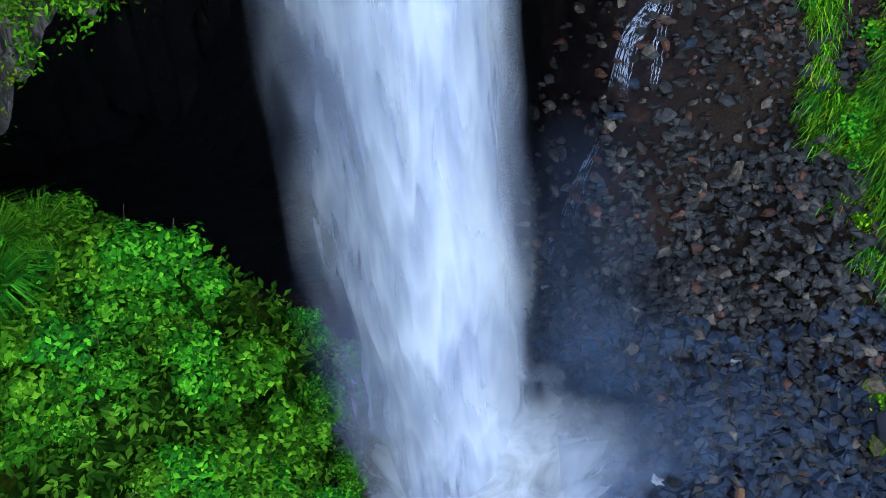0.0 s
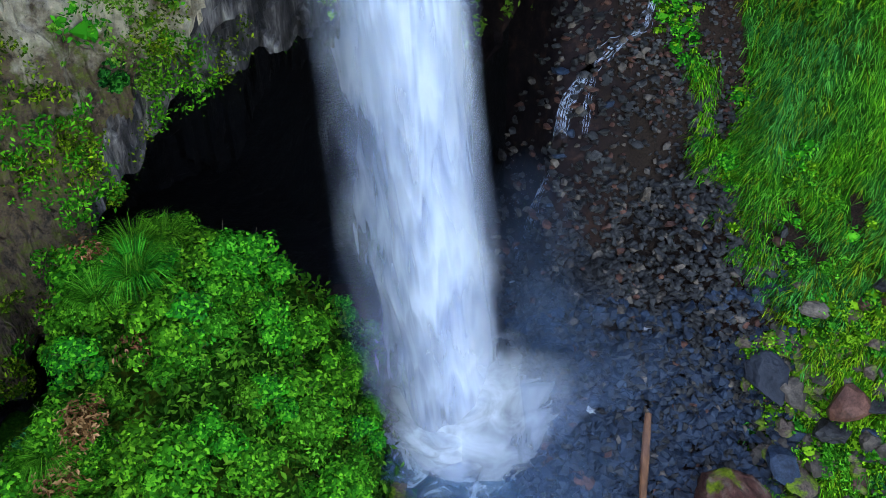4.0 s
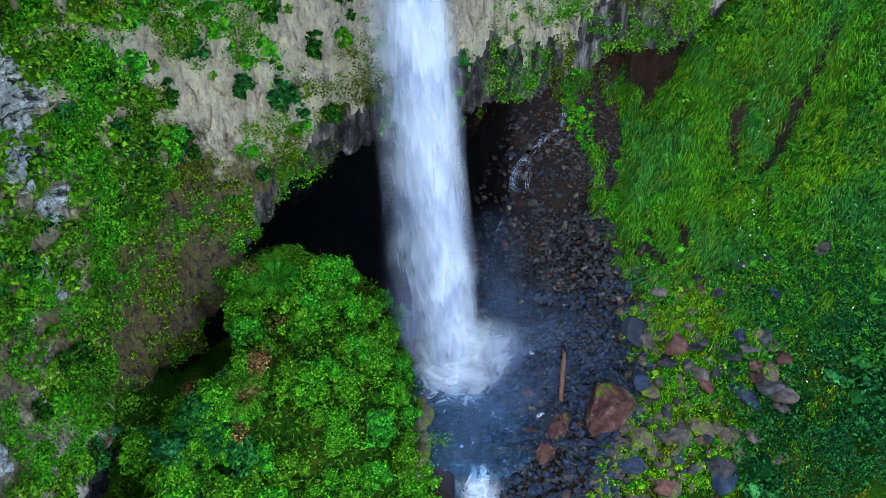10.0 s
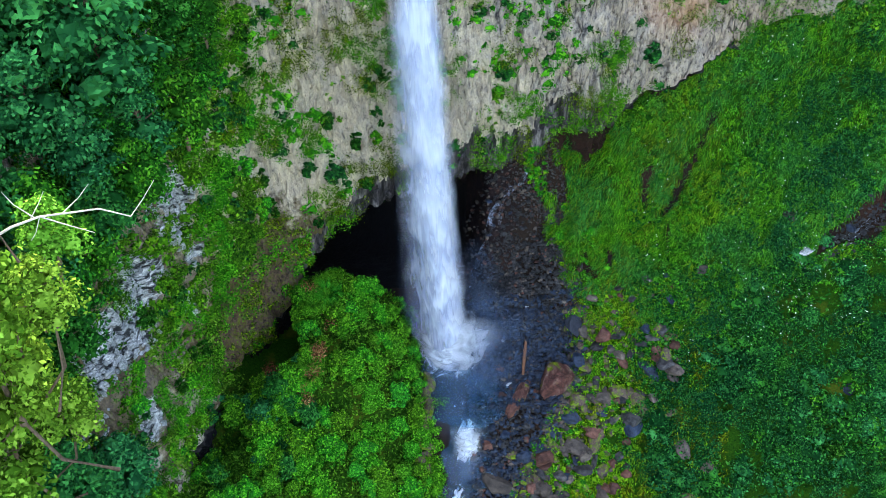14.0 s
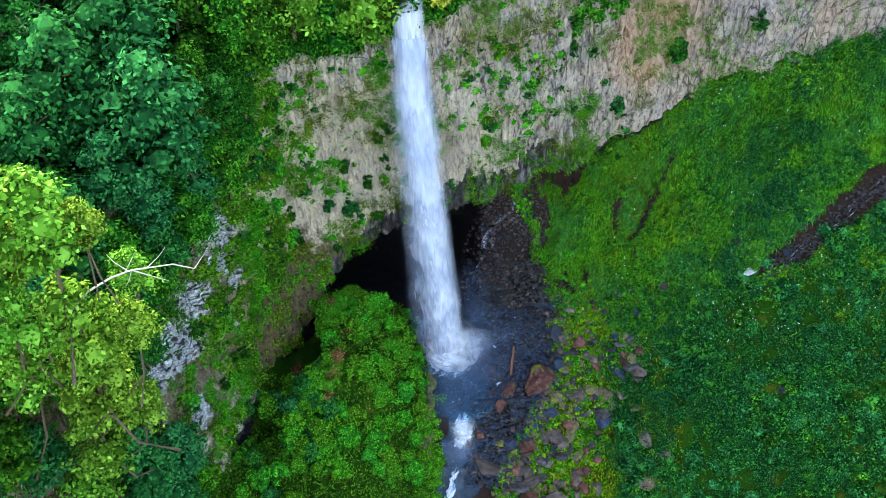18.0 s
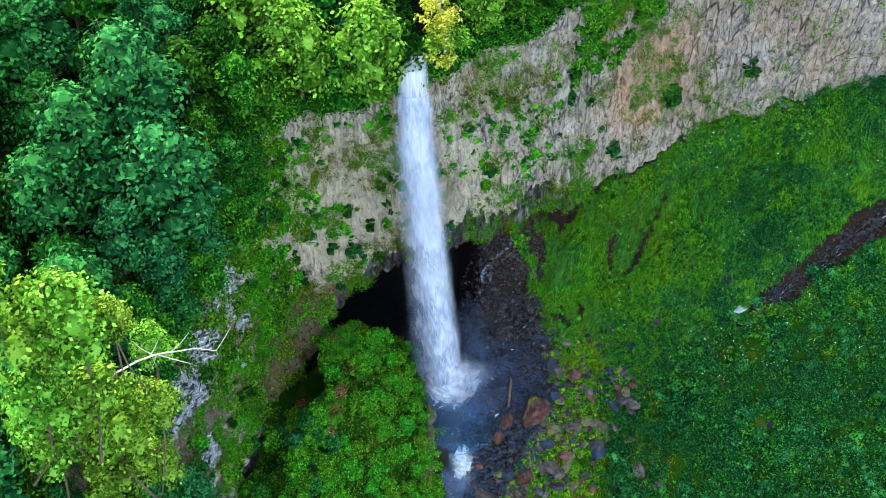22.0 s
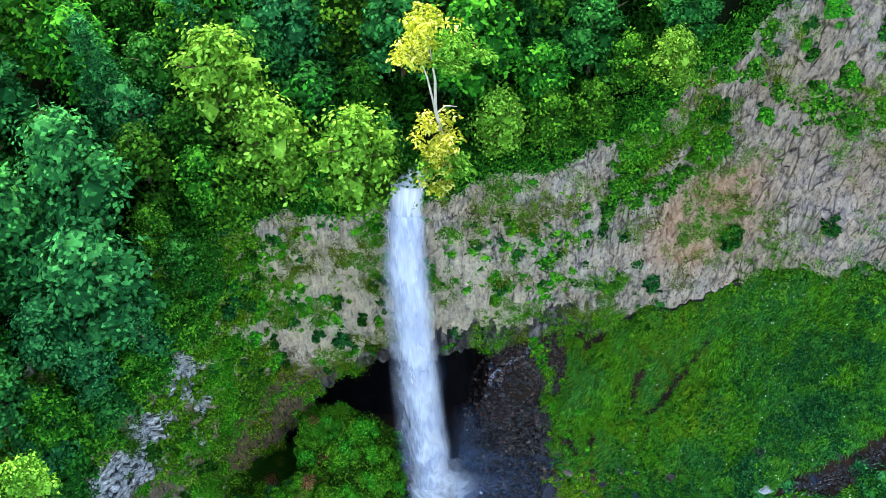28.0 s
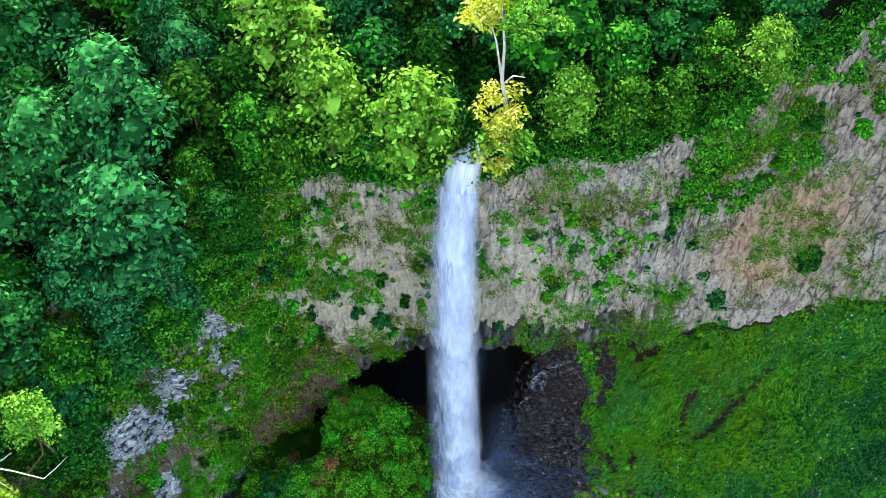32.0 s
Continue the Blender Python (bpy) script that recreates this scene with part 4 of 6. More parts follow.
SPRAY = mist_mat("spray_white", 0.95, 6.0, (0.84, 0.88, 0.95))


def mist_sheet(name, c, rx, rz, lean, mat, seed):
    u = np.linspace(-1, 1, 14)[:, None]
    v = np.linspace(-1, 1, 14)[None, :]
    x = c[0] + u * rx + 0 * v
    z = c[2] + v * rz * math.cos(lean) + 0 * u
    y = c[1] + v * rz * math.sin(lean) + 0.5 * rx * u ** 2 + 0.3 * vnoise(u * 2, v * 2, 0, 2, seed)
    return sheet(name, np.stack([x, y, z], -1), 14, 14, mat)


mist = tagged(new("mist_cloud"), "pale drifting spray around the foot of the waterfall", "mist", kind="stuff")
for i, (c, rx, rz, m) in enumerate([
        ((0.5, -2.0, 1.5), 3.6, 2.7, SPRAY), ((0.2, -1.4, 1.3), 3.0, 2.2, SPRAY), ((-0.6, -0.9, 1.0), 2.2, 1.7, SPRAY), ((1.5, -1.0, 0.8), 2.3, 1.5, SPRAY),
        ((0.2, -2.6, 0.7), 2.4, 1.4, MIST), ((2.4, -1.6, 1.6), 2.6, 2.2, MIST), ((-1.8, 0.3, 2.2), 2.2, 2.6, MIST),
        ((3.4, -3.6, 1.0), 3.2, 2.4, MIST_THIN), ((1.8, -5.0, 0.9), 2.8, 2.4, MIST_THIN), ((-1.9, 1.5, 6.0), 2.2, 5.0, MIST_THIN),
        ((2.2, 1.2, 4.5), 1.9, 4.2, MIST_THIN), ((-1.5, 2.4, 11.0), 1.8, 5.0, MIST_THIN), ((4.8, -0.8, 1.8), 2.2, 1.8, MIST_THIN), ((3.0, 0.6, 3.0), 2.4, 1.8, MIST_THIN), ((-0.2, -6.5, 0.8), 2.0, 2.0, MIST_THIN), ((1.2, -8.6, -0.9), 1.3, 1.1, SPRAY), ((1.2, -9.4, -1.4), 1.1, 1.0, SPRAY), ((0.9, -10.4, -1.8), 1.8, 1.4, MIST), ((1.0, -4.2, 0.9), 3.2, 2.6, MIST_THIN), ((0.4, -7.6, 0.6), 2.2, 2.0, MIST_THIN), ((-0.2, -2.4, 0.9), 2.0, 1.2, SPRAY), ((0.3, -2.0, 1.0), 2.2, 1.5, SPRAY), ((0.9, -0.2, 1.6), 1.7, 1.7, SPRAY), ((-0.9, 0.0, 1.8), 1.6, 1.7, SPRAY)]):
    part("mist_bank", mist_sheet("mist_bank", c, rx, rz, 0.7, m, 60 + i), mist)

# ---- stones ----


def rock_mesh(name, seed, mat, flat=0.7, sub=2, sharp=0.5):
    """An angular stone of about 1 m: a ball cut by random planes."""
    r = np.random.default_rng(seed)
    bm = bmesh.new()
    bmesh.ops.create_icosphere(bm, subdivisions=sub, radius=0.62)
    planes = [(r.normal(size=3), r.uniform(0.3, 0.52)) for _ in range(9)]
    st = np.array([r.uniform(0.8, 1.25), r.uniform(0.7, 1.1), flat * r.uniform(0.8, 1.2)])
    for v in bm.verts:
        p = np.array(v.co)
        for n, d in planes:
            n = n / np.linalg.norm(n)
            over = p @ n - d
            if over > 0:
                p = p - n * over * (0.55 + 0.45 * sharp)
        p = p * (1 + (0.05 if sub < 4 else 0.012) * r.normal())
        v.co = p * st
    me = bpy.data.meshes.new(name)
    bm.to_mesh(me)
    bm.free()
    me.materials.append(mat)
    return me


k = Mat("stone_mossy", 0.8, 0.25)
n1 = k.noise(1.6, 6, 0.65)
n2 = k.noise(13, 5, 0.7)
ms = k.ramp(n1, [(0.46, 0.0), (0.58, 1.0)])
k.color(k.mix(ms, k.ramp(n2, [(0.3, (0.025, 0.018, 0.016)), (0.7, (0.15, 0.1, 0.08))]), k.ramp(n2, [(0.3, (0.02, 0.06, 0.003)), (0.7, (0.16, 0.23, 0.01))])))
k.bump(k.math("ADD", n1, k.math("MULTIPLY", n2, 0.5)), 0.8, 0.1)
STONE_MOSS = k.m
k = Mat("stone_pale_blue", 0.6, 0.35)
n1 = k.noise(2.0, 6, 0.65, k.mapped((1, 1, 3.5)))
n2 = k.noise(11, 5, 0.7)
k.color(k.mix(k.ramp(n2, [(0.32, 0.8), (0.5, 0.0)]), k.ramp(n1, [(0.3, (0.07, 0.075, 0.09)), (0.5, (0.42, 0.44, 0.48)), (0.7, (0.8, 0.83, 0.88))]), (0.06, 0.065, 0.07)))
k.bump(k.math("ADD", n1, n2), 0.9, 0.12)
STONE_PALE = k.m

k = Mat("boulder_red", 0.6, 0.15)
n1, n2, n3 = k.noise(3.2, 6, 0.68, dist=0.8), k.noise(14, 6, 0.75), k.noise(2.0, 4, 0.6)
red = k.ramp(n1, [(0.32, (0.02, 0.008, 0.008)), (0.5, (0.11, 0.042, 0.034)), (0.62, (0.18, 0.105, 0.085)), (0.75, (0.28, 0.23, 0.19))])
red = k.mix(k.ramp(n2, [(0.36, 0.75), (0.5, 0.0)]), red, (0.03, 0.018, 0.016))
k.color(k.mix(k.ramp(n3, [(0.58, 0.0), (0.64, 1.0)]), red, k.ramp(n2, [(0.35, (0.03, 0.06, 0.004)), (0.65, (0.2, 0.24, 0.012))])))
k.bump(k.math("ADD", n1, n2), 1.0, 0.12)
BOULDER_RED = k.m
BOULDER_BLUE = stone_mat("boulder_blue_grey", (0.015, 0.019, 0.03), (0.105, 0.12, 0.16), 0.5)


def boulder_mesh(name, seed, mat):
    """A large rough stone with broken faces."""
    me = rock_mesh(name, seed, mat, 0.75, 4, 0.9)
    co = np.zeros(len(me.vertices) * 3, dtype=np.float32)
    me.vertices.foreach_get("co", co)
    p = co.reshape(-1, 3)
    n = vnoise(p[:, 0] * 4, p[:, 1] * 4, p[:, 2] * 4, 3, seed)
    st = np.floor(3 * vnoise(p[:, 0] * 1.6 + p[:, 2], p[:, 1] * 1.6, p[:, 2] * 2.2, 1, seed + 3)) / 3
    p *= (1 + 0.07 * n + 0.09 * st)[:, None]
    me.vertices.foreach_set("co", p.ravel())
    me.update()
    return me


ROCKS = {}
for nm, mt in (("grey", STONE), ("blue", STONE_BLUE), ("red", STONE_RED), ("tan", STONE_TAN), ("moss", STONE_MOSS), ("pale", STONE_PALE)):
    ROCKS[nm] = [rock_mesh("stone_" + nm, 100 + 13 * i + len(nm) * 7, mt, 0.72, 3 if i < 2 else 2, 0.75) for i in range(5)]


def stone(name, data, x, y, s, label, rng, group="", sq=(1, 1, 1), sink=0.28, rot=None, cat="stone"):
    ob = new(name, data)
    z = float(ground(x, y)) + s * sq[2] * (0.45 - sink)
    ob.rotation_euler = rot or (rng.uniform(-0.4, 0.4), rng.uniform(-0.4, 0.4), rng.uniform(0, 6.28))
    ob.location = (x, y, z)
    ob.scale = (s * sq[0], s * sq[1], s * sq[2])
    return tagged(ob, label, cat, group)


rng = np.random.default_rng(77)
# the boulders that stand out
stone("boulder", boulder_mesh("boulder_red", 352, BOULDER_RED), 7.95, -4.4, 2.9, "large red-brown boulder with a mossy flank by the pool", rng, sq=(1.1, 0.9, 0.8), rot=(0.45, 0.25, 0.7), cat="boulder")
stone("boulder", boulder_mesh("boulder_blue", 302, BOULDER_BLUE), 9.85, -0.1, 1.75, "large angular blue-grey boulder at the foot of the scree", rng, sq=(1.05, 0.9, 0.85), cat="boulder")
stone("boulder", rock_mesh("slab_red", 113, BOULDER_RED, 0.72, 3, 0.75), 5.4, -5.2, 1.8, "long red slab leaning in the stream bed", rng, sq=(0.45, 1.25, 0.5), rot=(0.1, 0.1, -0.5), cat="boulder")
stone("boulder", ROCKS["red"][2], 4.6, -6.6, 1.3, "flat red slab in the stream bed", rng, sq=(1.3, 0.7, 0.5), rot=(0.1, 0.1, 0.9), cat="boulder")
stone("boulder", ROCKS["red"][3], 3.9, -3.0, 0.75, "wet red stone standing in the pool", rng)
stone("boulder", ROCKS["red"][4], 2.9, -2.5, 0.6, "wet red stone standing in the pool", rng)
stone("boulder", ROCKS["red"][0], 3.9, -5.3, 0.8, "wet red stone standing in the pool", rng)
stone("pale_stone", ROCKS["tan"][1], 5.0, 4.75, 0.95, "pale oblong stone lying on the scree", rng, sq=(1.2, 0.6, 0.5), rot=(0.2, -0.25, 0.35))
stone("pale_stone", ROCKS["tan"][2], 5.55, 4.95, 0.42, "small pale stone lying on the scree", rng)
stone("upright_stone", ROCKS["tan"][1], 6.4, 5.9, 0.95, "narrow pale stone standing upright on the scree", rng, sq=(0.42, 0.4, 1.4), rot=(0.25, 0, 0.3))
for x, y, s, kind, lab in (
        (13.0, -2.7, 1.1, "tan", "tan boulder half sunk in moss"), (15.1, -4.1, 1.7, "blue", "dark blue-grey boulder on the mossy bank"),
        (15.7, -2.9, 0.95, "red", "reddish boulder on the mossy bank"), (11.6, -5.7, 1.5, "tan", "broad tan boulder on the mossy bank"),
        (11.5, -1.6, 0.7, "pale", "pale flat stone among moss"), (15.0, -1.4, 1.2, "blue", "dark flat slab lying among moss"),
        (13.6, -7.3, 1.5, "grey", "grey boulder on the mossy bank"), (16.6, -7.1, 1.0, "moss", "mossy boulder on the bank"),
        (13.2, 1.6, 0.9, "grey", "grey stone in the grass"), (11.1, 2.1, 0.9, "moss", "moss-capped stone in the grass"),
        (15.2, 1.7, 0.8, "grey", "flat grey stone in the grass"), (19.1, 1.3, 1.0, "tan", "tan stone in the grass"),
        (25.0, 2.9, 0.95, "tan", "tan block on the green bank"), (26.0, 0.5, 1.3, "pale", "pale block with a bleached branch on the bank"),
        (22.2, -1.8, 0.7, "tan", "pale block on the green bank"), (17.0, -9.4, 1.35, "tan", "rounded tan boulder among shrubs"),
        (18.8, -10.9, 1.3, "tan", "rounded pale boulder among shrubs"), (17.3, -12.8, 2.0, "moss", "big moss-covered boulder among shrubs"),
        (12.6, -13.2, 1.3, "tan", "pale slab by the stream"), (10.8, -7.9, 1.2, "red", "reddish boulder on the bank"),
        (6.6, -9.4, 1.5, "blue", "dark blue boulder by the lower pool"), (5.4, -9.6, 1.2, "blue", "dark blue boulder by the lower pool"),
        (4.5, -9.4, 1.0, "moss", "orange-mossed boulder by the lower pool"), (2.7, -8.6, 1.0, "red", "red boulder beside the outlet cascade"),
        (3.2, -11.4, 1.8, "tan", "tan slab beside the lower stream"), (7.7, -12.3, 1.2, "grey", "grey boulder by the lower stream"),
        (12.5, -5.9, 0.9, "red", "reddish boulder on the bank"), (31.2, -7.0, 0.8, "tan", "tan stone among shrubs"),
        (28.0, -8.3, 0.9, "blue", "blue-grey slab among shrubs"), (29.0, 1.4, 0.9, "blue", "blue-grey stone in the gully"),
        (27.6, 2.2, 0.7, "tan", "tan stone at the gully mouth"), (24.4, -3.4, 0.5, "tan", "pale stone on the bank"), (4.0, -7.9, 0.9, "blue", "dark stone in the stream")):
    stone("boulder", ROCKS[kind][int(rng.integers(5))], x, y, s, lab, rng, "bank boulders", cat="boulder", sq=(1.1, 0.9, 0.8))

# scree: the larger stones are things, the rest one heap
LABEL = {"grey": "angular grey stone on the dark scree", "blue": "wet blue-grey stone on the dark scree", "red": "reddish stone on the dark scree", "tan": "tan stone on the dark scree", "moss": "moss-streaked stone on the bank", "pale": "pale stone on the dark scree"}


def scree_spot():
    """A place on bare ground right of the pool."""
    while True:
        x, y = rng.uniform(1.4, 13), rng.uniform(-13, 8.5)
        if x > turf_edge(y) + 1.0 or (np.hypot((x - 0.4) / 2.6, (y + 0.6) / 3.4) < 1):
            continue
        return x, y


for i in range(250):
    x, y = scree_spot()
    low = y < -0.5
    kind = rng.choice(["blue", "grey", "red", "tan", "pale"], p=[0.52, 0.25, 0.12, 0.09, 0.02] if low else [0.15, 0.5, 0.08, 0.23, 0.04])
    s = rng.uniform(0.32, 0.6) * (1.35 if low and rng.random() < 0.45 else 1.0)
    stone("scree_stone", ROCKS[kind][int(rng.integers(5))], x, y, s, LABEL[kind], rng, "scree stones", sq=(rng.uniform(0.8, 1.3), rng.uniform(0.7, 1.1), rng.uniform(0.6, 0.95)))
for i in range(175):
    y = rng.uniform(-15, 1.5)
    x = float(turf_edge(y)) + rng.uniform(0.2, 7.5)
    kind = rng.choice(["moss", "tan", "grey", "red", "blue"], p=[0.24, 0.26, 0.28, 0.1, 0.12])
    stone("bank_stone", ROCKS[kind][int(rng.integers(5))], x, y, (0.45 + 0.9 * rng.random() ** 1.6) * (0.6 if y > -0.5 else 1.0), LABEL["moss"] if kind == "moss" else "half-sunk stone among moss on the bank", rng, "bank stones", sq=(rng.uniform(0.8, 1.4), 1, rng.uniform(0.6, 0.95)), sink=-0.1)


def heap(name, n, size, mat, spot, seed, label):
    """Many small stones as one mesh."""
    r = np.random.default_rng(seed)
    bm = bmesh.new()
    bmesh.ops.create_icosphere(bm, subdivisions=1, radius=0.6)
    bv = np.array([v.co[:] for v in bm.verts])
    bf = np.array([[v.index for v in f.verts] for f in bm.faces])
    bm.free()
    V, F = [], []
    for i in range(n):
        x, y = spot()
        s = size * r.uniform(0.45, 1.25) ** 1.3
        d = bv * (1 + 0.28 * r.normal(size=(len(bv), 1))) * np.array([r.uniform(0.8, 1.4), r.uniform(0.7, 1.1), r.uniform(0.5, 0.8)]) * s
        a, b = r.uniform(0, 6.28), r.uniform(-0.5, 0.5)
        R = np.array(Euler((b, b * 0.7, a)).to_matrix())
        V.append(d @ R.T + np.array([x, y, float(ground(x, y)) + 0.14 + 0.22 * s]))
        F.append(bf + i * len(bv))
    me = mesh_np(name, np.concatenate(V), tris=np.concatenate(F), mat=mat)
    return tagged(new(name, me), label, "stones", kind="stuff")


def bank_spot():
    y = rng.uniform(-15, 1)
    return float(turf_edge(y)) + rng.uniform(-0.8, 6.5) * rng.random() ** 0.7, y


heap("scree_rubble", 3300, 0.23, STONE, scree_spot, 5, "dark grey rubble covering the scree")
heap("wet_rubble", 3900, 0.28, STONE_BLUE, lambda: (lambda p: p if p[1] < 2.5 else (p[0], p[1] - 7))(scree_spot()), 6, "wet blue-grey rubble in the stream bed")
def near_spot():
    """A place on the upper scree beside the fall."""
    while True:
        x, y = rng.uniform(1.6, 10), rng.uniform(-0.5, 6.2)
        if x < turf_edge(y) + 0.4 and y < 6.2 - 0.35 * max(0.0, 4.5 - x):
            return x, y


heap("upper_rubble", 2600, 0.2, STONE, near_spot, 15, "loose grey rubble on the upper scree")
heap("tan_rubble", 500, 0.22, STONE_TAN, scree_spot, 7, "tan rubble among the darker scree")
heap("red_rubble", 420, 0.22, STONE_RED, scree_spot, 8, "reddish rubble among the darker scree")
heap("bank_brown_rubble", 420, 0.36, STONE_TAN, bank_spot, 12, "brown rubble between the mossy bank stones")
heap("bank_rubble", 420, 0.4, STONE_MOSS, bank_spot, 9, "mossy rubble on the green bank")

def slope_spot():
    while True:
        x, y = rng.uniform(3.4, 10), rng.uniform(6.5, 12.5)
        if x < 11.6 - 0.45 * (y - 4) and rng.random() < smooth01(3.4, 6.0, x + 1.2 * float(vnoise(x, y, 0, 2, 13))) * smooth01(6.3, 8.0, y):
            return x, y


heap("slope_rubble", 420, 0.16, STONE_RED, slope_spot, 10, "small red-brown stones on the wet earth slope")
heap("slope_gravel", 1400, 0.13, STONE, slope_spot, 11, "dark gravel on the wet earth slope")

def gully_spot():
    x = rng.uniform(27, 42)
    return x, 1.2 + float(gully_line(x)) + rng.normal() * 0.55


heap("gully_rubble", 700, 0.24, STONE, gully_spot, 16, "dark grey stones in the gully bed")

# the stranded log
lv, lq = tube([(5.95, -1.35, float(ground(5.95, -1.35)) + 0.6), (5.85, -2.0, float(ground(5.85, -2.0)) + 0.55), (5.72, -2.9, float(ground(5.72, -2.9)) + 0.52), (5.6, -3.8, float(ground(5.6, -3.8)) + 0.5)], [0.1, 0.13, 0.14, 0.11], 9)
k = Mat("log_wood", 0.7, 0.3)
k.color(k.ramp(k.noise(5, 5, 0.6, k.mapped((1, 0.2, 1))), [(0.3, (0.06, 0.025, 0.015)), (0.7, (0.2, 0.085, 0.042))]))
LOGW = k.m
tagged(new("log", mesh_np("log", lv + [np.mean(lv[:9], axis=0), np.mean(lv[-9:], axis=0)], quads=lq, tris=[(36, (i + 1) % 9, i) for i in range(9)] + [(37, 27 + i, 27 + (i + 1) % 9) for i in range(9)], mat=LOGW, smooth=False)), "orange-brown stripped log stranded on the stones", "log")

# ---- trees and shrubs ----
rng = np.random.default_rng(11)
T_MID = tree_kind("broadleaf_tree", LEAF_MID, 3, 9, 7.0, 112, 26, 0.19, label="green broadleaf tree on the wooded rim", group="rim trees")
T_BLUE = tree_kind("broadleaf_tree", LEAF_BLUE, 13, 10, 7.5, 119, 26, 0.2, label="blue-green broadleaf tree on the wooded slope", group="rim trees")
T_DARK = tree_kind("broadleaf_tree", LEAF_DARK, 23, 8, 6.5, 98, 26, 0.19, label="dark green broadleaf tree on the wooded slope", group="rim trees")
T_LIGHT = tree_kind("broadleaf_tree", LEAF_LIGHT, 33, 9.5, 7.0, 140, 26, 0.17, label="light green broadleaf tree on the rim", group="rim trees")
KINDS = [T_MID, T_BLUE, T_DARK, T_LIGHT]
S_MID = tree_kind("shrub", LEAF_THICKET, 43, 3.0, 3.0, 66, 46, 0.098, label="green leafy shrub in the thicket", cat="shrub", base=0.15, limbs=5, r0=0.06, group="thicket shrubs")
S_LIGHT = tree_kind("shrub", LEAF_FRESH, 53, 2.6, 2.8, 60, 46, 0.09, label="light green leafy shrub in the thicket", cat="shrub", base=0.15, limbs=5, r0=0.06, group="thicket shrubs")
S_BLUE = tree_kind("shrub", LEAF_BLUE, 63, 3.0, 3.1, 66, 26, 0.12, label="blue-green leafy shrub in the thicket", cat="shrub", base=0.15, limbs=5, r0=0.06, group="thicket shrubs")
S_HERB = tree_kind("shrub", LEAF_HERB, 143, 2.8, 3.2, 55, 28, 0.16, label="leafy dark green shrub on the bank", cat="shrub", base=0.1, limbs=5, r0=0.05, group="bank shrubs")
S_DARK = tree_kind("bush", LEAF_HERB, 73, 1.6, 2.0, 30, 26, 0.15, label="dark green bush rooted in the cliff", cat="bush", base=0.1, limbs=4, r0=0.05, group="cliff bushes")
S_CLIFF = tree_kind("bush", LEAF_THICKET, 83, 1.3, 1.8, 24, 28, 0.14, label="green bush rooted in the cliff", cat="bush", base=0.1, limbs=4, r0=0.05, group="cliff bushes")


def col_at(x, y=None):
    d = np.abs(CL[:, 0] - x) if y is None else np.hypot(CL[:, 0] - x, CL[:, 1] - y)
    return int(np.argmin(d))


# rim wood, spaced so that each crown stands free
STOOD = [(-10.6, 3.6), (-5.6, 4.6), (2.6, 8.0)]


def free(x, y, gap):
    return all(math.hypot(x - a, y - b) > gap for a, b in STOOD)


for n in range(720):
    j = int(rng.integers(col_at(-16.5, -4), col_at(19)))
    d = rng.uniform(0.6, 16 if CL[j, 0] < 4 else 24)
    x, y = top[j, 0] - NORM[j, 0] * d, top[j, 1] - NORM[j, 1] * d
    if abs(x + 2.1) < 1.9 and d < 5 or x > 12.5 and d < 2.5 or not free(x, y, 2.0 if d < 4 else 2.9):
        continue
    STOOD.append((x, y))
    kd = KINDS[int(rng.choice(4, p=[0.34, 0.36, 0.22, 0.08] if x < -1 else [0.5, 0.2, 0.08, 0.22]))]
    put(kd, x, y, top[j, 2] + 0.42 * d - 0.4, rng.uniform(0.45, 0.65) if d < 3 else rng.uniform(0.65, 1.1), rng.uniform(0, 6.28), rng.uniform(-0.08, 0.08))
# wood on the left rim
for n in range(420):
    j = int(rng.integers(col_at(-27, -36), col_at(-16.4, -4)))
    d = rng.uniform(-1.5, 13)
    x, y = top[j, 0] - NORM[j, 0] * d, top[j, 1] - NORM[j, 1] * d
    if not free(x, y, 2.9):
        continue
    STOOD.append((x, y))
    kd = KINDS[int(rng.choice(3, p=[0.15, 0.55, 0.3]))]
    put(kd, x, y, top[j, 2] + 0.42 * max(d, 0) - 1.6, rng.uniform(0.7, 1.1), rng.uniform(0, 6.28), rng.uniform(-0.1, 0.1))
# the trees that stand out on the rim
put(T_LIGHT, -10.6, 3.6, 31.2, 1.0, 1.0, label="broad yellow-green broadleaf tree on the rim")
put(T_LIGHT, -5.6, 4.4, 29.6, 1.08, 2.4, label="dense rounded light green tree overhanging the rim")
put(T_LIGHT, 2.6, 8.0, 33.6, 0.65, 4.0)
put(T_MID, -8.0, 4.4, 29.8, 0.8, 0.6)
put(T_MID, -13.0, 1.6, 30.4, 0.8, 2.2)

T_CONIFER = conifer_kind("conifer_tree", LEAF_BLUE, 93, 11, 6.0, "blue-green conifer with drooping branches on the wooded rim", "rim trees")
for x, d, s in ((-7.5, 8.5, 0.95), (-5.2, 10.5, 0.9), (-11.5, 9.0, 0.9), (-1.5, 8.0, 0.75), (1.2, 6.0, 0.6), (-14.5, 8.0, 0.9), (6.0, 7.0, 0.7)):
    j = col_at(x)
    put(T_CONIFER, top[j, 0] - NORM[j, 0] * d, top[j, 1] - NORM[j, 1] * d, top[j, 2] + 0.42 * d - 0.4, s, x)

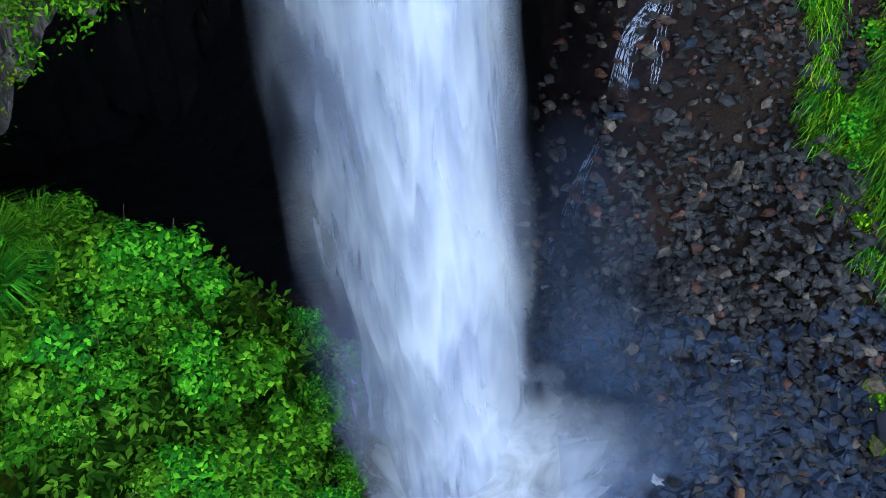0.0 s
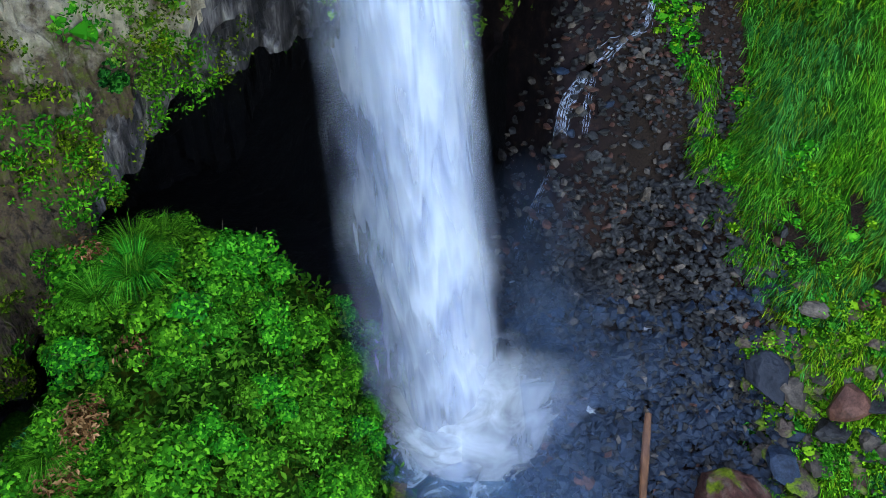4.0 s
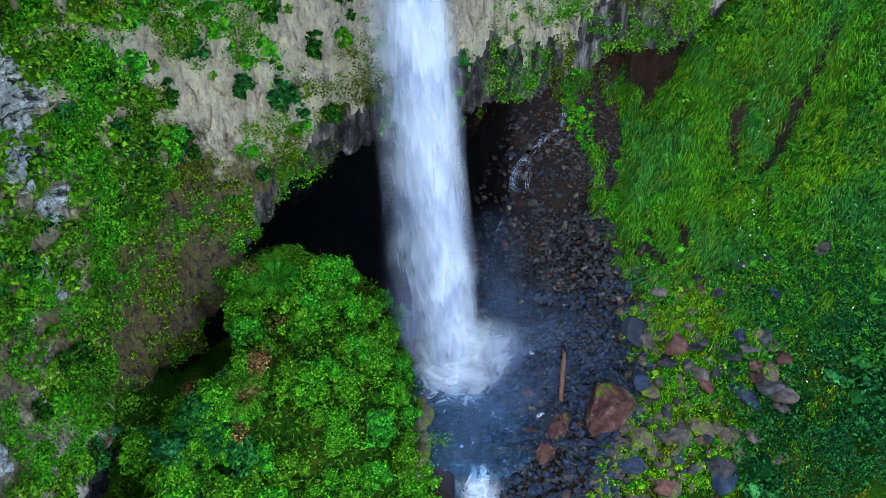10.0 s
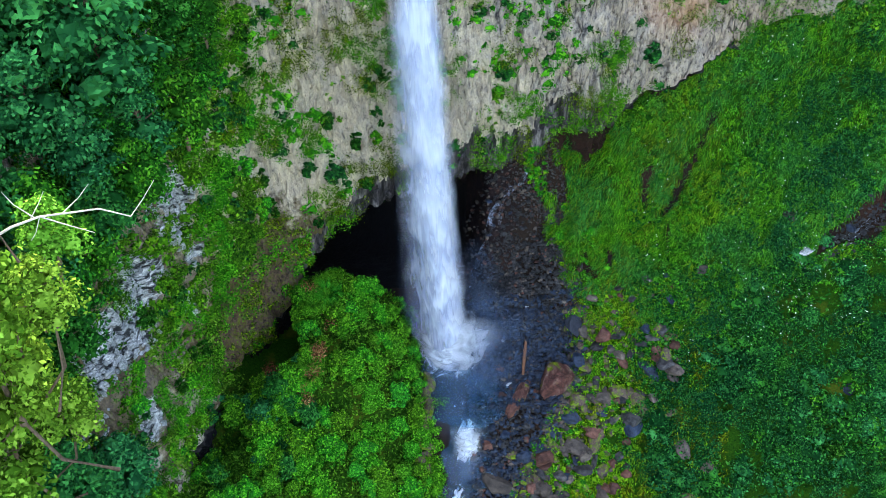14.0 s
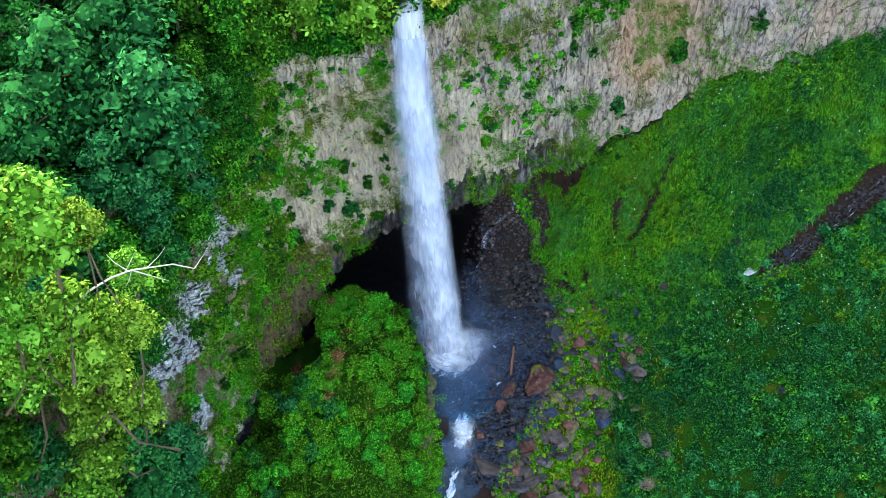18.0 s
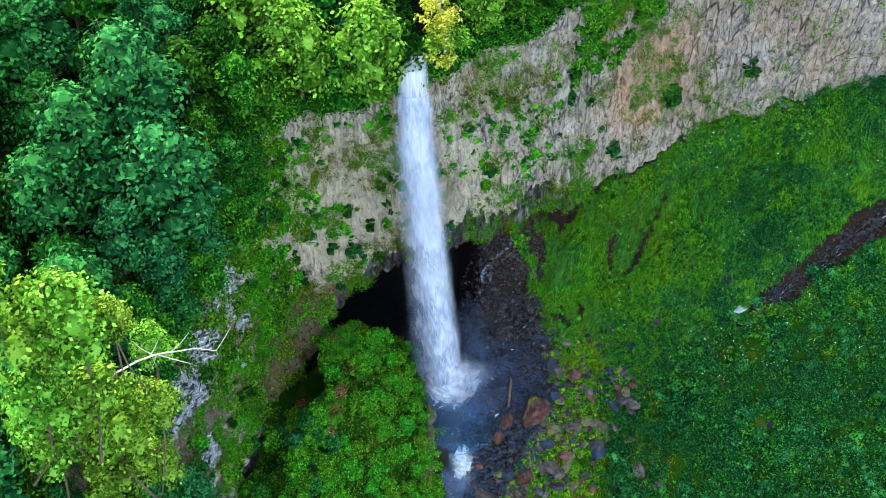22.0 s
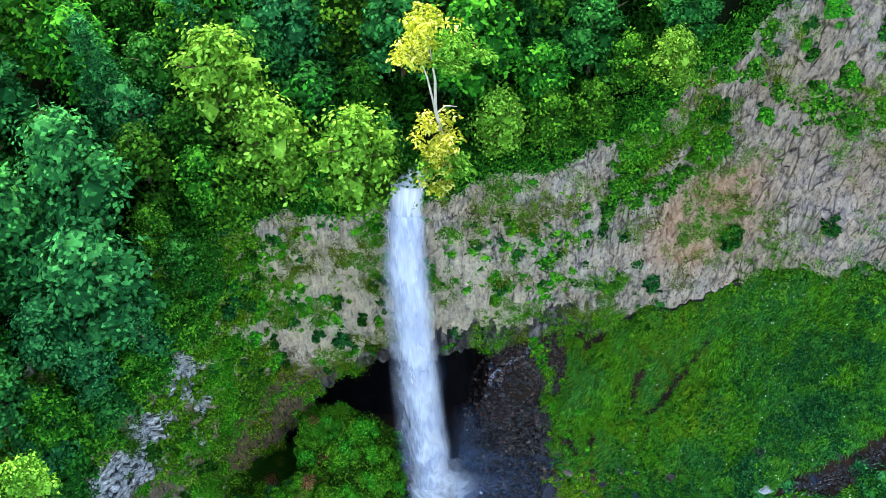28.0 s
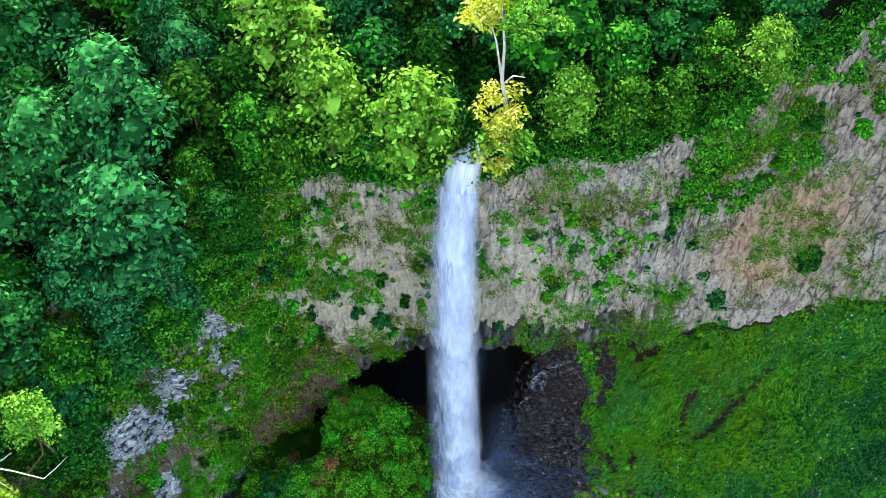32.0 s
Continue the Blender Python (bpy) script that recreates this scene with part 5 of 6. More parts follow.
# near light trees that lean out on the left
T_LEAN = tree_kind("leaning_tree", LEAF_LIGHT, 133, 8.0, 6.4, 98, 30, 0.18, label="bright light green tree leaning out over the gorge", base=0.25, group="leaning trees")
for x, y, z, s, r in ((-18.6, -22.9, 31.6, 0.8, 0.3), (-18.3, -22.9, 38.6, 0.85, 2.2), (-21.2, -23.4, 39.6, 0.9, 0.4), (-16.5, -22.8, 40.0, 0.42, 3.0), (-21.6, -23.0, 30.6, 0.8, 4.4), (-19.2, -22.2, 27.6, 0.7, 0.9), (-23.2, -22.4, 26.5, 0.8, 1.7), (-15.9, -23.0, 32.6, 0.5, 2.0), (-19.6, -22.4, 25.0, 0.85, 4.1), (-21.3, -21.8, 18.4, 0.85, 5.0),
                      (-21.2, -24.2, 34.0, 0.7, 1.1), (-24.0, -22.5, 12, 0.8, 2.2), (-18.9, -20.6, 21.0, 0.6, 0.8), (-21.5, -23.0, 8.5, 0.6, 3.3), (-20.6, -22.4, 37.0, 0.6, 2.6), (-17.6, -17.9, 30.4, 0.52, 1.4)):
    tree = put(T_LEAN, x, y, z, s, r)
    if z > 30:
        foot = Matrix.LocRotScale(tree.location, tree.rotation_euler, tree.scale).inverted()
        line = [foot @ Vector(p) for p in ((x, y, z + 0.3), (x - 0.6, y + 0.4, z - 3), (x - 2.4, y + 1.0, 26.5))]
        part("lower_trunk", mesh_np("lower_trunk", *[np.array(q) for q in tube(line, [0.09, 0.11, 0.13], 7)], mat=BARK, smooth=True), tree)
SIDE = []
for n in range(400):
    j = int(rng.integers(col_at(-27, -36), col_at(-15.4, -2.6)))
    z = rng.uniform(6, 27)
    p = wall_point(np.array([j]), np.array([z]))[0]
    if p[1] > -8.0 and z < 23.5 or p[1] > -14.5 and z < 21.5 or any(math.dist(p, q) < 3.3 for q in SIDE):
        continue
    SIDE.append(tuple(p))
    o = rng.uniform(0.3, 1.6)
    put(KINDS[int(rng.choice(3, p=[0.35, 0.4, 0.25]))], p[0] + NORM[j, 0] * o, p[1] + NORM[j, 1] * o, z - 2.0, rng.uniform(0.5, 0.85), rng.uniform(0, 6.28), label="leafy tree rooted in the steep side wall")

# trees that hang on the upper side wall
for kd, x, y, z, sc, rz in ((T_BLUE, -17.6, -5.6, 24.2, 0.62, 0.4), (T_MID, -18.0, -7.8, 23.2, 0.6, 1.9), (T_DARK, -16.2, -3.4, 25.2, 0.55, 2.7), (T_BLUE, -19.2, -9.8, 22.0, 0.62, 4.0),
                            (T_MID, -20.2, -11.6, 21.4, 0.58, 5.2), (T_DARK, -18.7, -7.0, 27.0, 0.55, 0.9), (T_MID, -17.0, -4.4, 27.4, 0.5, 3.3), (T_BLUE, -19.8, -9.0, 25.6, 0.6, 2.1),
                            (T_DARK, -20.6, -13.4, 20.4, 0.6, 1.2), (T_MID, -15.2, -2.2, 25.6, 0.45, 5.9), (T_BLUE, -20.9, -14.8, 18.6, 0.55, 0.2), (T_MID, -21.2, -12.4, 24.6, 0.65, 3.8),
                            (T_DARK, -15.6, -3.2, 27.8, 0.5, 0.7), (T_BLUE, -15.1, -2.3, 29.4, 0.5, 2.2), (T_DARK, -16.4, -4.8, 28.4, 0.5, 4.4), (T_DARK, -14.4, -1.7, 26.9, 0.4, 5.0), (T_BLUE, -17.2, -6.4, 28.4, 0.5, 1.5), (T_DARK, -14.1, -1.5, 29.6, 0.45, 3.0)):
    j = col_at(x, y)
    put(kd, x + NORM[j, 0] * 0.5, y + NORM[j, 1] * 0.5, z, sc, rz, rng.uniform(-0.1, 0.1), label="leafy tree rooted in the steep side wall")

# yellow birch by the lip
birch = tagged(new("birch_tree"), "sunlit yellow-leaved tree with a pale forked trunk", "tree")
def limb_mesh(name, pts, rad, sides, mat):
    v, q = tube(pts, rad, sides)
    return mesh_np(name, v, quads=q, mat=mat, smooth=True)


stem = part("trunk", limb_mesh("birch_trunk", [(-0.2, 6.4, 33.2), (-0.5, 5.9, 37), (-0.8, 5.1, 40.3), (-0.7, 4.7, 43), (-1.0, 4.6, 46)], [0.14, 0.12, 0.1, 0.07, 0.03], 8, BARK_PALE), birch, "pale forked trunk")
for pts, rad in (([(-0.8, 5.1, 40.3), (-1.2, 4.9, 43), (-1.7, 4.7, 45)], [0.07, 0.05, 0.02]),
                 ([(-0.75, 5.3, 39.9), (-0.2, 5.0, 40.9), (0.5, 4.8, 41.2)], [0.05, 0.035, 0.015])):
    part("limb", limb_mesh("birch_limb", pts, rad, 7, BARK_PALE), stem)


def clump_crown(name, mat, blobs, per, leaf, seed):
    r = np.random.default_rng(seed)
    vs = []
    for (x, y, z, rx, rz, n) in blobs:
        for c in range(n):
            d = r.normal(size=3)
            d /= np.linalg.norm(d)
            vs.append(leaves(per, np.array([x, y, z]) + d * np.array([rx, rx, rz]) * r.uniform(0.3, 1.0), 0.5, leaf, r))
    v = np.concatenate(vs)
    return mesh_np(name, v, quads=np.arange(len(v)).reshape(-1, 4), mat=mat)


# Yellow on the sun's side, greener right: sunlight put into the leaf colours.
part("upper_crown", clump_crown("birch_upper", LEAF_YELLOW, [(-1.9, 4.6, 45.0, 1.4, 1.3, 30), (-1.0, 4.6, 46.8, 1.6, 0.9, 24)], 30, 0.15, 5), birch, "yellow upper crown")
part("lower_crown", clump_crown("birch_lower", LEAF_YELLOW, [(-0.6, 5.0, 38.3, 1.7, 1.4, 36), (-0.6, 4.5, 35.6, 1.3, 1.5, 18)], 30, 0.15, 6), birch, "yellow-green lower crown")
part("side_crown", clump_crown("birch_side", LEAF_LIGHT, [(0.6, 4.8, 45.2, 1.6, 1.4, 30), (-0.1, 5.0, 36.4, 1.7, 1.3, 40)], 38, 0.15, 7), birch)

# bare pale branch over the gorge
bare = tagged(new("bare_branch"), "bleached bare forked branch reaching out of a tree", "branch")
for pts, rad in (([(-18.6, -22.9, 35.6), (-17.6, -22.5, 36.6), (-16.3, -22.2, 37.3), (-15.3, -22.0, 37.6), (-13.35, -21.7, 37.65), (-12.5, -21.4, 36.95)], [0.07, 0.06, 0.05, 0.04, 0.028, 0.02]),
                 ([(-12.5, -21.4, 36.95), (-12.1, -20.9, 37.3), (-11.7, -20.4, 37.75)], [0.02, 0.015, 0.008]),
                 ([(-15.3, -22.0, 37.6), (-14.3, -22.2, 37.35), (-13.5, -22.3, 37.1)], [0.03, 0.02, 0.008]),
                 ([(-14.6, -21.9, 37.6), (-14.0, -21.5, 38.0), (-13.65, -21.2, 38.35)], [0.022, 0.016, 0.008]),
                 ([(-15.6, -22.0, 37.55), (-15.3, -21.7, 37.95), (-15.1, -21.5, 38.3)], [0.02, 0.014, 0.007]),
                 ([(-15.5, -22.0, 37.55), (-16.0, -22.0, 38.2), (-16.2, -22.0, 38.8)], [0.025, 0.018, 0.008]),
                 ([(-15.3, -22.0, 37.6), (-15.5, -22.3, 37.1), (-15.7, -22.4, 36.85)], [0.02, 0.014, 0.007])):
    if len(pts) > 3:
        limb = part("limb", limb_mesh("bare_limb", pts, rad, 8, BARK_PALE), bare)
    else:
        part("twig", limb_mesh("bare_twig", pts, rad, 6, BARK_PALE), limb)

# thicket on the spur
for n in range(120):
    y = rng.uniform(-13, 2.6)
    x = -2.8 - 8.4 * rng.random() ** 0.9 if y > -6 else rng.uniform(-14, -1.9)
    kd = [S_MID, S_LIGHT][int(rng.choice(2, p=[0.7, 0.3]))]
    put(kd, x, y, float(ground(x, y)) - 0.5, rng.uniform(0.5, 0.95), rng.uniform(0, 6.28), rng.uniform(-0.2, 0.2), sz=rng.uniform(0.8, 1.1))
for n in range(90):
    x, y = (rng.uniform(-20.5, -10), rng.uniform(-24, -4.4)) if n < 60 else (rng.uniform(-14.5, -10.3), rng.uniform(-11, -4.0))
    kd = [S_MID, S_BLUE][int(rng.choice(2, p=[0.5, 0.5]))]
    put(kd, x, y, float(ground(x, y)) - 0.4, rng.uniform(0.6, 1.0), rng.uniform(0, 6.28), label="dark green shrub on the shaded bank")
for n in range(16):
    y = -11 + 13 * n / 15 + rng.uniform(-0.3, 0.3)
    x = -2.7 + 0.1 * max(0, -3 - y) + rng.uniform(-0.3, 0.3)
    put(S_MID if n % 3 else S_LIGHT, x, y, float(ground(x, y)) - 0.4, rng.uniform(0.4, 0.6), rng.uniform(0, 6.28), rng.uniform(-0.15, 0.15), label="green leafy shrub overhanging the pool bank")
dead = tagged(new("dead_shrub"), "dry brown dead shrub among the green thicket", "shrub")
dz = float(ground(-9.4, -5.2))
part("crown", clump_crown("dead_crown", LEAF_DEAD, [(-9.4, -5.0, 5.7, 0.35, 0.55, 16), (-9.8, -6.3, 5.0, 0.25, 0.6, 8)], 30, 0.09, 21), dead)
part("trunk", mesh_np("dead_trunk", *[np.array(a) for a in tube([(-9.3, -5.2, dz - 0.2), (-9.4, -5.0, 5.6)], [0.05, 0.02], 6)], mat=BARK), dead)

for x, y, z, w, n in ((-13.3, -4.2, 2.4, 0.3, 8), (-10.6, -6.9, 4.4, 0.3, 8), (-10.3, -7.8, 3.9, 0.25, 7), (-8.6, -2.6, 5.9, 0.25, 5), (-10.4, -0.2, 7.1, 0.22, 5)):
    dry = tagged(new("dry_plant"), "dry rust-brown plant among the green thicket", "shrub")
    part("crown", clump_crown("dry_crown", LEAF_DEAD, [(x, y, z, w, 0.5, n)], 26, 0.08, int(100 * w) + n), dry)
    part("stalk", limb_mesh("dry_stalk", [(x, y, float(ground(x, y)) - 0.1), (x, y + 0.05, z)], [0.03, 0.012], 6, BARK), dry)

# arching grass tufts on the spur
def tuft_kind(name, n, length, seed):
    r = np.random.default_rng(seed)
    a = r.uniform(0, 2 * math.pi, n)
    L = length * r.uniform(0.6, 1.2, n)
    w = 0.012
    V, F = [], []
    for i in range(n):
        o, sd = np.array([math.cos(a[i]), math.sin(a[i]), 0]), np.array([-math.sin(a[i]), math.cos(a[i]), 0]) * w
        st = o * 0.12
        for q, (fo, up) in enumerate(((0, 0), (0.22, 0.5), (0.55, 0.72), (0.95, 0.5))):
            c = st + o * L[i] * fo + np.array([0, 0, L[i] * up])
            V.extend([c - sd * (1 - 0.25 * q), c + sd * (1 - 0.25 * q)])
        b = i * 8
        F.extend([(b + 2 * q, b + 2 * q + 1, b + 2 * q + 3, b + 2 * q + 2) for q in range(3)])
    return tagged(new(name, mesh_np(name, V, quads=F, mat=LEAF_FRESH)), "long arching light green grass tuft on the spur", "grass", "spur tufts")


TUFT = tuft_kind("grass_tuft", 300, 1.15, 7)
for x, y, s in ((-9.3, 0.4, 1.0), (-9.0, -0.6, 1.1), (-9.6, -0.2, 0.8), (-9.9, -1.4, 0.9), (-10.3, -5.6, 0.8), (-10.2, -6.6, 0.9), (-8.6, 1.0, 0.8)):
    put(TUFT, x, y, float(ground(x, y)) + 1.0, s, x * 3)



def clear_of_rock(x, y, z, room=0.0):
    ok = np.ones(np.shape(x), bool)
    ragged = 1 + 1.3 * vnoise(y * 0.9, z * 0.9, 0, 3, 207)
    for a, b, c, r in SCOUR:
        ok &= np.sqrt((x - a) ** 2 + (y - b) ** 2 + 0.4 * (z - c) ** 2) > 0.6 * room + r * ragged
    return ok


def bare_moss(x, y, z):
    """True on the brown mossy rock beside the hollow."""
    return np.sqrt((x + 13.4) ** 2 + (y + 0.8) ** 2 + 0.55 * (z - 5.5) ** 2) < 5.6 + 1.2 * vnoise(np.asarray(y) * 0.7, np.asarray(z) * 0.7, 0, 3, 209)


# bushes in the cliff
for x, z, s in ((-8.2, 19.3, 0.75), (-5.1, 22.4, 0.6), (-8.2, 15.3, 0.9), (-6.5, 17.4, 0.8), (3.3, 19.4, 0.7), (3.8, 21.4, 0.8), (14.6, 20.2, 0.9), (11.2, 34, 1.1),
                (19.8, 23.5, 1.2), (25.6, 26.0, 1.0), (10.2, 29.6, 0.9), (4.0, 28.8, 0.8), (6.2, 22.0, 0.5), (-5.9, 14.0, 0.6), (1.8, 26.5, 0.6), (8.7, 21.2, 0.5),
                (-11.4, 24.3, 0.6), (-14.5, 27.7, 1.1), (-9.8, 16.3, 0.7), (19.5, 34.3, 0.9), (15.9, 36.2, 1.1), (-14.0, 23.5, 1.2), (-14.8, 20.5, 1.0), (-12.6, 17, 0.8), (-3.4, 17.5, 0.6), (-2.6, 15, 0.5)):
    j = col_at(x)
    p = wall_point(np.array([j]), np.array([z]))[0]
    put(S_DARK if rng.random() < 0.6 else S_CLIFF, p[0] + NORM[j, 0] * 0.1, p[1] + NORM[j, 1] * 0.1, z - 0.5, s, rng.uniform(0, 6.28), rng.uniform(0.2, 0.5))
for n in range(12):
    j = int(rng.integers(col_at(-12), col_at(-3.5)))
    z = rng.uniform(CL[j, 3] + 1, 27)
    p = wall_point(np.array([j]), np.array([z]))[0]
    put((S_CLIFF, S_DARK)[int(rng.integers(2))], p[0], p[1], z - 0.3, rng.uniform(0.3, 0.65), rng.uniform(0, 6.28), rng.uniform(0.2, 0.5))
# shrubs in the broken rock high on the right
for n in range(46):
    j = int(rng.integers(col_at(9), col_at(36)))
    z = CL[j, 2] - 11 * rng.random() ** 1.4
    if vnoise(CL[j, 0] * 0.3, z * 0.3, 0, 2, 201) < 0.0:
        continue
    p = wall_point(np.array([j]), np.array([z]))[0]
    put((S_CLIFF, S_DARK, S_LIGHT)[int(rng.integers(3))], p[0], p[1], z - 0.5, rng.uniform(0.4, 1.0), rng.uniform(0, 6.28), rng.uniform(0.1, 0.4), label="green shrub in the broken rock of the cliff")
for n in range(240):
    j = int(rng.integers(col_at(-24, -26), col_at(-12, 1)))
    z = CL[j, 3] + rng.random() * (CL[j, 2] - CL[j, 3])
    p = wall_point(np.array([j]), np.array([z]))[0]
    if not clear_of_rock(p[0], p[1], p[2], 1.0) or bare_moss(p[0], p[1], p[2]):
        continue
    put((S_DARK, S_CLIFF, S_CLIFF, S_DARK, S_CLIFF)[int(rng.integers(5))], p[0] + NORM[j, 0] * 0.1, p[1] + NORM[j, 1] * 0.1, z - 0.5, rng.uniform(0.45, 0.95), rng.uniform(0, 6.28), rng.uniform(0.0, 0.5), label="leafy green bush on the mossy side wall")


def facing_leaves(P, D, size, r, droop=0.25, spread=0.6):
    """One leaf quad at each point, facing about along D."""
    n = len(P)
    nrm = D + r.normal(size=(n, 3)) * spread
    nrm /= np.linalg.norm(nrm, axis=1)[:, None]
    a = np.cross(nrm, r.normal(size=(n, 3)))
    a /= np.linalg.norm(a, axis=1)[:, None]
    b = np.cross(nrm, a)
    s = (size * r.uniform(0.6, 1.4, n))[:, None]
    d = nrm * s * droop
    v = np.stack([P - a * s, P - b * s * 0.45 + d, P + a * s, P + b * s * 0.45 + d], 1)
    return v.reshape(-1, 3)


def leaf_stuff(name, v, mat, label, cat="plants"):
    me = mesh_np(name, v, quads=np.arange(len(v)).reshape(-1, 4), mat=mat)
    return tagged(new(name, me), label, cat, kind="stuff")


# tufts on the cliff face
def cliff_plants(name, mat, n, x0, x1, thr, seed, label, scale=0.35, leaf=0.11):
    r = np.random.default_rng(seed)
    j = r.integers(x0, x1, n * 6)
    f = r.random(n * 6)
    z = CL[j, 3] + 0.2 + f * (CL[j, 2] - CL[j, 3])
    m = vnoise(slen[j] * scale, z * scale * 0.8, 0, 4, seed) > thr
    j, z = j[m][:n], z[m][:n]
    c = wall_point(j, z)
    m = clear_of_rock(c[:, 0], c[:, 1], c[:, 2]) & (~bare_moss(c[:, 0], c[:, 1], c[:, 2]) | (r.random(len(c)) < 0.06))
    j, z, c = j[m], z[m], c[m]
    N3 = np.stack([NORM[j, 0], NORM[j, 1], np.zeros(len(j))], 1)
    out = []
    for q in range(15):
        P = c + r.normal(size=c.shape) * 0.14 + N3 * (r.uniform(0.02, 0.25, len(j)) + 1.6 * np.maximum(0, vnoise(slen[j] * scale, z * scale * 0.8, 0, 4, seed) - thr))[:, None]
        out.append(facing_leaves(P, N3 * 0.6 + np.array([0, 0, 0.7]), leaf, r))
    leaf_stuff(name, np.concatenate(out), mat, label)


cA, cB, cC = col_at(-23, -24), col_at(-14, -1), col_at(42)
cliff_plants("cliff_herbs", LEAF_THICKET, 3000, cB, cC, 0.22, 3, "green herbs clinging to ledges of the cliff", 0.35, 0.07)
cliff_plants("cliff_moss_plants", GRASS_OLIVE, 2000, cB, cC, 0.24, 4, "olive moss and small plants on the cliff", 0.5, 0.06)
cliff_plants("cliff_creepers", LEAF_MID, 2600, cA, cB + 8, 0.12, 5, "green creepers hanging on the side wall", 0.4, 0.08)
cliff_plants("cliff_light_herbs", LEAF_LIGHT, 1900, cA, cC, 0.24, 6, "yellow-green herbs on ledges of the cliff", 0.45, 0.065)
cliff_plants("side_wall_herbs", LEAF_THICKET, 3400, cA, cB + 6, 0.1, 8, "green herbs covering the side wall", 0.5, 0.075)

for nm, mt, cnt, lf in (("hollow_moss", GRASS_OLIVE, 420, 0.07), ("hollow_greens", LEAF_THICKET, 260, 0.08)):
    rm = np.random.default_rng(cnt)
    j = rm.integers(col_at(-18, -8), col_at(-10), cnt * 4)
    z = rm.uniform(0.5, 12, cnt * 4)
    c = wall_point(j, np.maximum(z, CL[j, 3] + 0.1))
    m = bare_moss(c[:, 0], c[:, 1], c[:, 2]) & (vnoise(c[:, 1] * 0.6, c[:, 2] * 0.6, 0, 3, cnt) > 0.12)
    j, c = j[m][:cnt], c[m][:cnt]
    N3 = np.stack([NORM[j, 0], NORM[j, 1], np.zeros(len(j))], 1)
    leaf_stuff(nm, np.concatenate([facing_leaves(c + rm.normal(size=c.shape) * 0.13 + N3 * 0.12, N3 * 0.6 + np.array([0, 0, 0.7]), lf, rm) for q in range(16)]), mt, "moss and small plants on the brown rock beside the hollow")

jj = rng.integers(col_at(0.5), col_at(9), 700)
qq = rng.integers(9, 26, 700)
m = vnoise(jj * 0.12, qq * 0.5, 0, 2, 97) > 0.1
c = UNDER[jj[m], qq[m]]
N3 = np.stack([NORM[jj[m], 0], NORM[jj[m], 1], np.zeros(m.sum())], 1)
rf = np.random.default_rng(98)
leaf_stuff("hollow_ferns", np.concatenate([facing_leaves(c + N3 * 0.15 + rf.normal(size=c.shape) * 0.15, N3 * 0.5 + np.array([0, 0, 0.8]), 0.12, rf) for q in range(8)]), LEAF_LIGHT, "bright green ferns on the black rock under the lip")

jj = rng.integers(col_at(-10.5), col_at(-1.0), 620)
qq = rng.integers(1, 18, 620)
m = vnoise(jj * 0.15, qq * 0.6, 0, 2, 99) > 0.05
c = UNDER[jj[m], qq[m]]
N3 = np.stack([NORM[jj[m], 0], NORM[jj[m], 1], np.zeros(m.sum())], 1)
leaf_stuff("hanging_ferns", np.concatenate([facing_leaves(c + N3 * 0.15 + rf.normal(size=c.shape) * 0.13, N3 * 0.5 + np.array([0, 0, 0.8]), 0.07, rf) for q in range(12)]), LEAF_MID, "green ferns hanging under the lip of the hollow")

# pale wet ledges on the side wall
led = tagged(new("rock_outcrop"), "pale blue-white layered rock ledges on the side wall", "outcrop")
for x, y, zc, reach in SCOUR:
    z0, z1, n, wd = zc - 1.6 * reach, zc + 1.6 * reach, int(26 * reach), 0.52 * reach
    j0 = col_at(x, y)
    for i in range(n):
        j = int(np.clip(j0 + rng.normal() * wd * 4, 0, len(CL) - 1))
        z = rng.uniform(z0, z1)
        p = wall_point(np.array([j]), np.array([z]))[0]
        ob = part("ledge", ROCKS["pale"][int(rng.integers(5))], led)
        ob.location = p + np.array([NORM[j, 0], NORM[j, 1], 0]) * rng.uniform(-0.05, 0.2)
        ob.rotation_euler = (rng.uniform(-0.2, 0.2), rng.uniform(-0.2, 0.2), math.atan2(NORM[j, 1], NORM[j, 0]) + 1.57)
        ob.scale = (rng.uniform(0.15, 0.5), 0.4, rng.uniform(0.2, 0.75))

# grass and herbs on the bank
r = np.random.default_rng(31)


def bank_points(n, x0, x1, y0, y1, keep, tuft=1):
    x, y = r.uniform(x0, x1, n), r.uniform(y0, y1, n)
    m = (grassy(x, y) > 0.5) & (y < wall_y(x) + np.interp(x, [5, 7, 10, 13, 16], [4, 4, 3, 1.4, 0.3])) & keep(x, y)
    x, y = x[m], y[m]
    if tuft > 1:
        x, y = np.repeat(x[::tuft], tuft), np.repeat(y[::tuft], tuft)
        x, y = x + r.normal(size=len(x)) * 0.13, y + r.normal(size=len(x)) * 0.13
    lump = 0.95 * np.maximum(0, vnoise(x * 0.9, y * 0.9, 0, 3, 231)) * (tuft > 1)
    return np.stack([x, y, ground(x, y) + 0.22 * vnoise(x * 0.5, y * 0.5, 0, 4, 3) + lump], 1)


